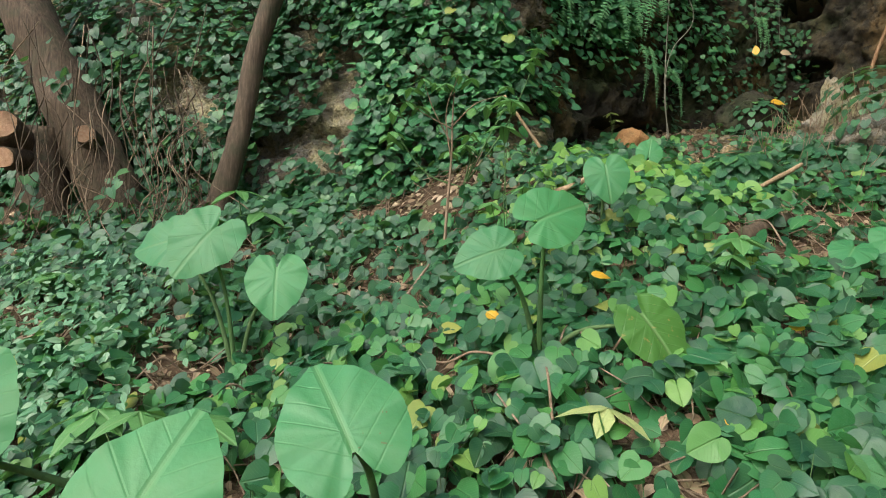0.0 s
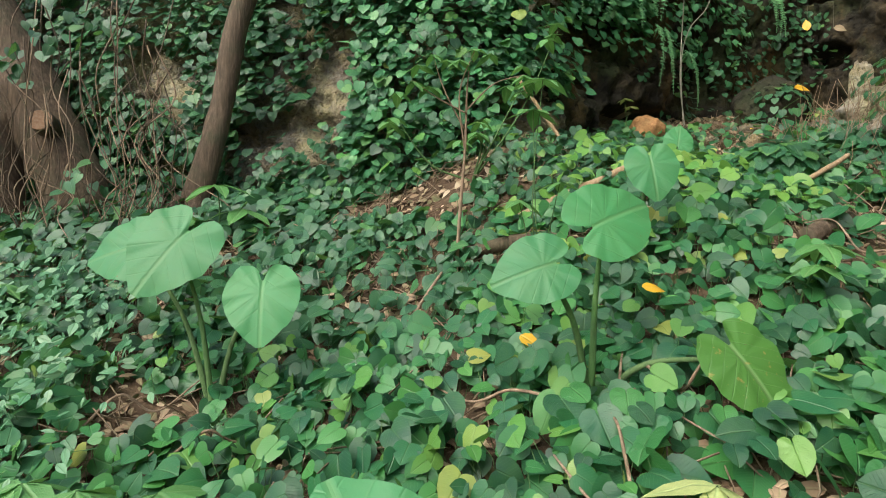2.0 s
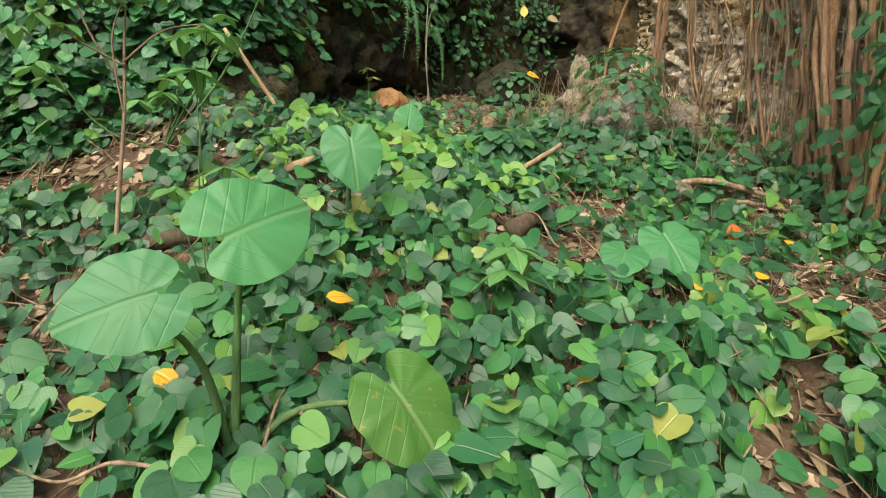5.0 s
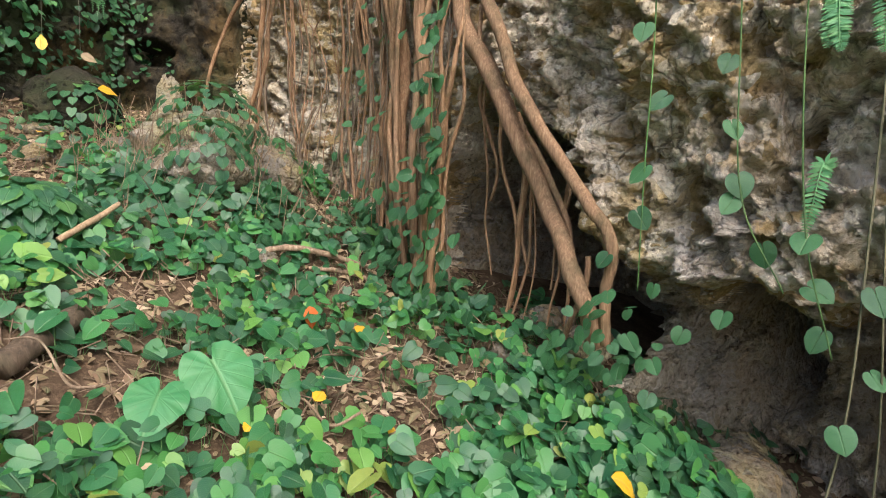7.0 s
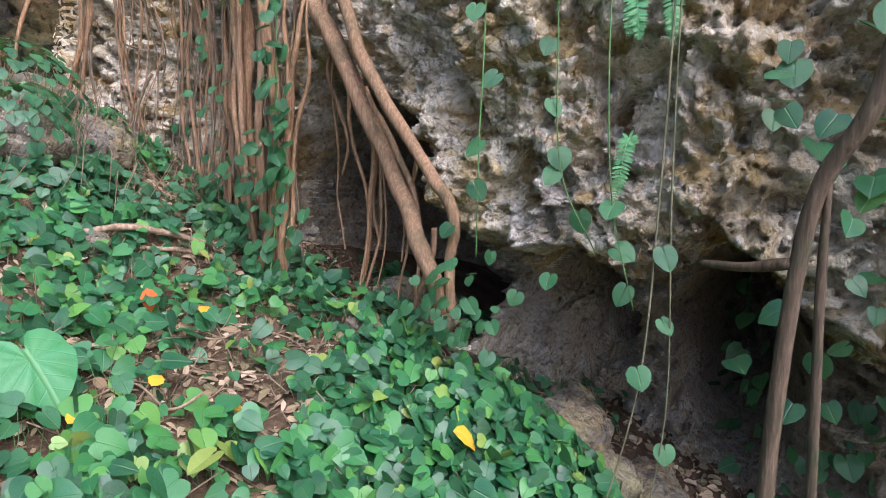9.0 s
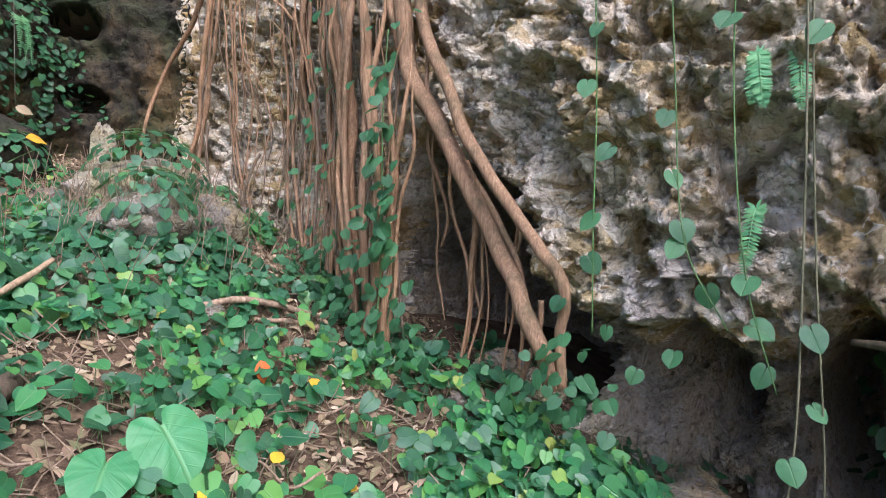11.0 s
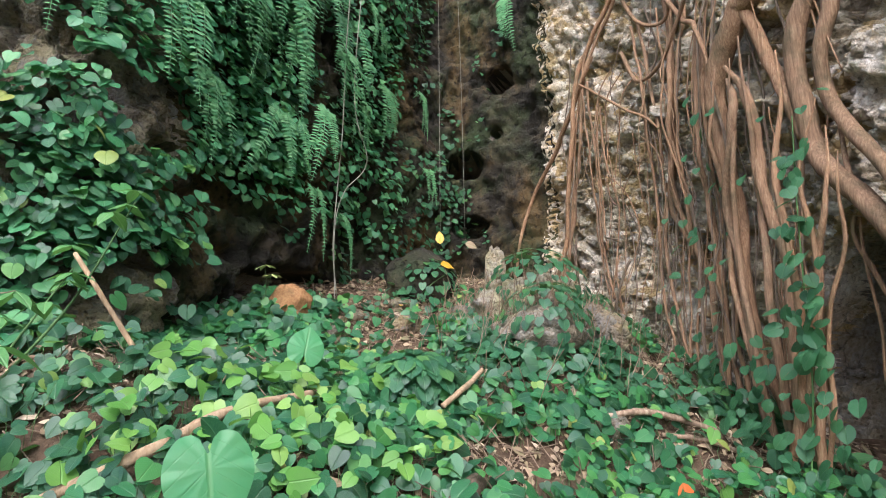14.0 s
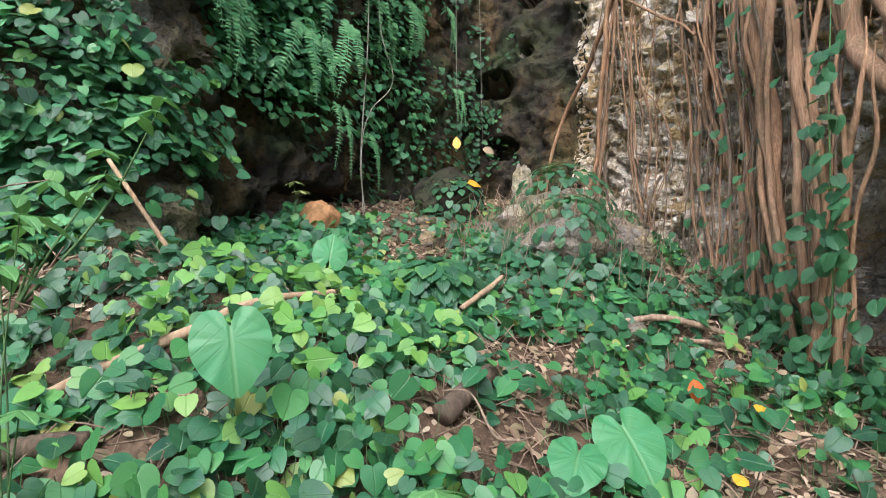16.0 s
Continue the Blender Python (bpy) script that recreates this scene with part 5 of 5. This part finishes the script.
# ---------------------------------------------------------------- dead wood
def dead(name, points, radii, label, mat=PALE_WOOD, seed=1):
    v, f = tube_data(curve(points, 9 * len(points)), radii, 10, 0.22, seed)
    return tagged(mesh_object(name, v, f, mat), label, name.replace("_", " "))


dead("log", [on_ground(0.15, 3.72, 0.04), on_ground(0.48, 3.76, 0.08), on_ground(0.82, 3.76, 0.11), on_ground(1.10, 3.86, 0.13), on_ground(1.56, 4.14, 0.14)], (0.02, 0.025, 0.023, 0.018), "pale bare dead branch lying in the creeper", PALE_WOOD, 2)
dead("stick", [on_ground(2.28, 4.10, 0.15), on_ground(2.5, 4.18, 0.19), on_ground(2.68, 4.28, 0.20)], (0.016, 0.018, 0.014), "short pale dead stick in the creeper", PALE_WOOD, 3)
dead("fallen_root", [on_ground(3.25, 3.86, 0.12), on_ground(3.5, 3.78, 0.15), on_ground(3.75, 3.68, 0.12), on_ground(4.0, 3.52, 0.04)], (0.018, 0.022, 0.02, 0.014), "brown root lying along the ground", TWIG, 4)
dead("fallen_root", [on_ground(3.6, 3.7, 0.05), on_ground(3.8, 3.55, 0.05), on_ground(3.95, 3.3, 0.03)], (0.014, 0.016, 0.012), "brown root lying along the ground", TWIG, 5)
dead("log", [on_ground(1.72, 3.28, 0.05), on_ground(1.95, 3.42, 0.07), on_ground(2.1, 3.52, 0.06)], (0.05, 0.055, 0.045), "short dark rotting log in the creeper", BARK, 6)
dead("log", [on_ground(0.05, 3.62, 0.05), on_ground(0.3, 3.55, 0.07), on_ground(0.5, 3.5, 0.05)], (0.035, 0.04, 0.03), "dark rotting branch in the creeper", BARK, 7)
dead("leaning_stick", [on_ground(0.86, 4.36, -0.02), (0.78, 4.38, 2.30), (0.48, 4.48, 2.78)], (0.013, 0.013, 0.011), "pale dry stick leaning against the creeper bank", PALE_WOOD, 8)
dead("stick", [on_ground(-0.3, 2.95, 0.06), on_ground(-0.2, 3.2, 0.10), on_ground(-0.08, 3.35, 0.16)], (0.008, 0.009, 0.006), "thin pale forked stick on the litter", TWIG, 9)
for k, (x, y, a, ln) in enumerate(((0.25, 2.3, 2.6, 0.5), (0.4, 2.15, 1.2, 0.45), (0.55, 2.3, 0.2, 0.4), (0.35, 1.75, 1.5, 0.5), (0.32, 1.65, 1.9, 0.4), (-1.4, 2.6, 0.6, 0.4), (-1.0, 2.4, 0.7, 0.4), (3.2, 2.7, 2.5, 0.35), (2.6, 2.4, 2.2, 0.4), (1.9, 3.0, 1.9, 0.4))):
    p = [on_ground(x + ln * t * math.cos(a), y + ln * t * math.sin(a), 0.12 + 0.05 * math.sin(9 * t + k)) for t in (0, 0.3, 0.6, 1)]
    dead("dry_twig", p, (0.006, 0.005, 0.003), "thin dry brown twig on the creeper", TWIG, 20 + k)


# ---------------------------------------------------------------- rocks
TUFF = bark_material("ochre earth clod", (0.24, 0.11, 0.04), (0.42, 0.22, 0.09), (0.55, 0.33, 0.15), 1.0)


def rock(x, y, up, r, squash, label, mat=ROCK, seed=0, name="rock"):
    nu, nv = 40, 22
    th, ph = np.meshgrid(np.linspace(0, 2 * np.pi, nu, endpoint=False), np.linspace(0.02, np.pi - 0.02, nv), indexing="ij")
    d = np.stack([np.sin(ph) * np.cos(th), np.sin(ph) * np.sin(th), np.cos(ph)], -1)
    q = d * 1.6 + seed * 5.3
    f1, _ = worley(q * 1.3, seed)
    k = 0.75 + 0.35 * fbm(q, seed, 3) - 0.30 * (f1 - 0.5) + 0.16 * (fbm(q * 5, seed + 3, 3) - 0.5)
    v = d * k[..., None] * np.array(squash) * r + np.array(on_ground(x, y, up))
    faces = []
    for i in range(nu):
        for j in range(nv - 1):
            m = (i + 1) % nu
            faces.append((i * nv + j, i * nv + j + 1, m * nv + j + 1, m * nv + j))
    return tagged(mesh_object(name, v.reshape(-1, 3), faces, mat), label, "rock")


rock(2.0, 6.1, 0.08, 0.19, (0.95, 0.85, 1.15), "rust brown clod of earth on the soil", TUFF, 1)
rock(3.5, 6.5, 0.12, 0.42, (1, 0.8, 0.95), "dark mossy boulder before the alcove wall", DARK_MOSSY, 2, "boulder")
rock(4.03, 5.92, 0.18, 0.20, (0.62, 0.6, 1.9), "pale pointed limestone block", LICHEN, 3)
rock(4.25, 5.75, 0.03, 0.22, (1.2, 1, 0.7), "mossy limestone rock on the mound", MOSSY, 4)
rock(4.72, 5.55, 0.03, 0.20, (1, 1, 0.9), "mossy limestone rock on the mound", MOSSY, 5)
rock(4.6, 5.15, 0.05, 0.20, (0.9, 1, 0.9), "mossy limestone rock on the mound", MOSSY, 6)
rock(3.85, 5.2, 0.02, 0.46, (1.2, 1, 0.6), "pale lichen-grown limestone rock on the mound", LICHEN, 7)
rock(3.45, 4.6, 0.0, 0.34, (1.1, 1, 0.65), "pale lichen-grown limestone rock on the mound", LICHEN, 17)
rock(3.75, 1.15, 0.05, 0.24, (1.2, 1, 0.8), "ochre limestone stone at the cave mouth", MOSSY, 18)
rock(3.65, 0.75, 0.05, 0.26, (1.2, 1, 0.8), "ochre limestone stone at the cave mouth", MOSSY, 19)
thicket = thing("dry_twig_thicket", on_ground(3.6, 4.85), "thicket of thin grey dry twigs over the mound", "twigs")
qx, qy = RNG.normal(3.6, 0.38, 420), RNG.normal(4.85, 0.36, 420)
qa = np.stack([qx, qy, ground(qx, qy) + 0.02], -1)
qb = qa + RNG.normal(0, 0.10, (420, 3)) + np.array([0, -0.05, 0.26])
stalks("brushwood", qa, qb, 0.0028, TWIG, thicket)
rock(4.05, 4.6, 0.02, 0.26, (0.8, 1, 0.9), "mossy limestone rock on the mound", MOSSY, 8)
rock(2.95, 5.75, 0.03, 0.15, (1.2, 0.9, 0.7), "grey limestone rock in the litter", MOSSY, 9)
rock(2.25, 5.85, 0.0, 0.13, (1.4, 0.9, 0.6), "grey limestone rock in the litter", MOSSY, 10)
rock(2.45, 5.2, 0.02, 0.10, (1.4, 0.9, 0.7), "grey limestone rock in the litter", MOSSY, 11)
rock(3.35, 3.85, 0.04, 0.10, (1, 1, 0.9), "ochre limestone stone under a fallen root", MOSSY, 12)
rock(4.0, 1.95, 0.04, 0.14, (1, 1, 1), "pale limestone stone at the foot of the roots", MOSSY, 13)
rock(3.55, 1.35, 0.0, 0.16, (1.2, 0.9, 0.8), "ochre limestone stone at the cave mouth", MOSSY, 14)
rock(3.6, 0.95, 0.02, 0.2, (1.2, 0.9, 0.8), "ochre limestone stone at the cave mouth", MOSSY, 15)
rock(3.5, 0.5, 0.02, 0.18, (1, 1.2, 0.8), "ochre limestone stone at the cave mouth", MOSSY, 16)


for k, (x, y, r) in enumerate(((3.75, 1.25, 0.15), (4.0, 0.75, 0.2), (3.8, 0.2, 0.16), (3.35, 0.75, 0.12), (4.3, 1.2, 0.2), (4.05, 2.2, 0.16), (4.3, 2.0, 0.12), (3.7, 2.3, 0.09), (3.95, 5.45, 0.2), (4.4, 5.3, 0.17), (4.45, 4.85, 0.18), (3.7, 4.75, 0.16), (3.4, 5.6, 0.12), (3.1, 6.2, 0.1), (2.6, 6.1, 0.08), (4.75, 5.9, 0.16))):
    rock(x, y, 0.03, r, (1.15, 1.0, 0.75), "weathered limestone stone on the soil", MOSSY, 30 + k)


# ---------------------------------------------------------------- single fallen leaves
def fallen(name, place, tip, normal, size, mat, label):
    v, f, uv = leaves(LANCE, np.zeros((1, 3)), np.array([normal], float), np.array([tip], float), np.array([size]), 0.9, 2.0)
    ob = mesh_object(name, v, f, mat, uv=uv)
    ob.location = place
    return tagged(ob, label, "leaf", "fallen leaves")


for x, y, up, a, size in ((3.17, 2.9, 0.09, 0.6, 0.13), (0.72, 2.8, 0.10, 0.1, 0.10), (0.2, 2.66, 0.08, -0.8, 0.09), (0.86, 1.72, 0.06, 0.9, 0.11), (2.95, 1.5, 0.15, -1.2, 0.14), (2.5, 2.55, 0.08, 0.5, 0.09),
                          (2.2, 2.6, 0.05, 0.4, 0.09), (1.35, 2.2, 0.08, 1.0, 0.08), (2.7, 2.3, 0.06, 2.0, 0.07), (3.0, 6.0, 0.04, 1.0, 0.08)):
    fallen("yellow_leaf", on_ground(x, y, up + 0.07), (math.cos(a), math.sin(a), -0.1), (-0.15, -0.45, 0.8), size, YELLOW, "yellow fallen leaf lying on the creeper")
fallen("red_leaf", on_ground(3.16, 3.25, 0.20), (0.1, -0.1, -1), (-0.4, -0.8, 0.2), 0.13, RED, "orange red fallen leaf caught in the creeper")
fallen("yellow_leaf", (2.12, 3.86, 2.88), (-0.1, 0, 1), (-0.5, -0.8, 0.2), 0.08, YELLOW, "yellow leaf hanging from a thread")
fallen("yellow_leaf", (3.55, 6.2, 3.2), (1, -0.2, 0.1), (-0.2, -0.7, 0.7), 0.17, YELLOW, "yellow fallen leaf on the boulder")
fallen("dry_leaf", (2.28, 3.86, 2.9), (0.8, -0.3, -0.3), (-0.4, -0.8, 0.3), 0.07, DRY, "pale dry leaf hanging from a thread")
thread = thing("spider_thread", (2.15, 3.86, 2.9), "thin pale thread holding dry leaves", "thread")
tube("strand", [(2.12, 3.86, 2.95), (2.12, 3.87, 4.2), (2.12, 3.9, 6.0)], (0.0012, 0.0012), VINE, thread, 4, 8, 0, 1)
tube("strand", [(2.28, 3.86, 2.9), (2.26, 3.87, 4.2), (2.2, 3.9, 6.0)], (0.0012, 0.0012), VINE, thread, 4, 8, 0, 1)

# ---------------------------------------------------------------- creeper on the boulder and the mound stones
stone_ivy = thing("stone_creeper", on_ground(3.45, 6.3, 0.2), "small dark creeper leaves trailing over the boulder and stones", "creeper")
cx = np.array([3.5, 4.05, 4.25, 4.6, 3.85, 3.45])
cy = np.array([6.4, 5.85, 5.6, 5.2, 5.1, 4.55])
cr = np.array([0.34, 0.14, 0.2, 0.2, 0.46, 0.34])
pick = RNG.choice(6, 460, p=[0.22, 0.08, 0.1, 0.12, 0.28, 0.2])
d = unit(RNG.normal(0, 1, (460, 3)) + np.array([-0.2, -0.7, 0.6]))
sp = np.stack([cx[pick], cy[pick], ground(cx[pick], cy[pick]) + 0.08], -1) + d * (cr[pick] * np.array([1.0]))[:, None]
sp[:, 2] = np.maximum(sp[:, 2], ground(sp[:, 0], sp[:, 1]) + 0.03)
foliage("creeper_leaves", HEART, sp, unit(d + np.array([0, 0, 0.3])), np.stack([d[:, 0] * 0.3, d[:, 1] * 0.3, -1 + 0 * d[:, 0]], -1), RNG.uniform(0.05, 0.09, 460), IVY, stone_ivy)
tube("creeper_stem", [on_ground(3.2, 6.15, 0.03), on_ground(3.4, 6.15, 0.2), on_ground(3.6, 6.2, 0.3)], (0.005, 0.005, 0.004), STEM, stone_ivy, 6, 12, 0.1, 1)
sapling((1.78, 6.0), [(1.74, 5.95, 3.02), (1.80, 5.96, 2.95)], 0.10, PALE, "thin seedling with pale leaves beside the clod", 4, 0.004)
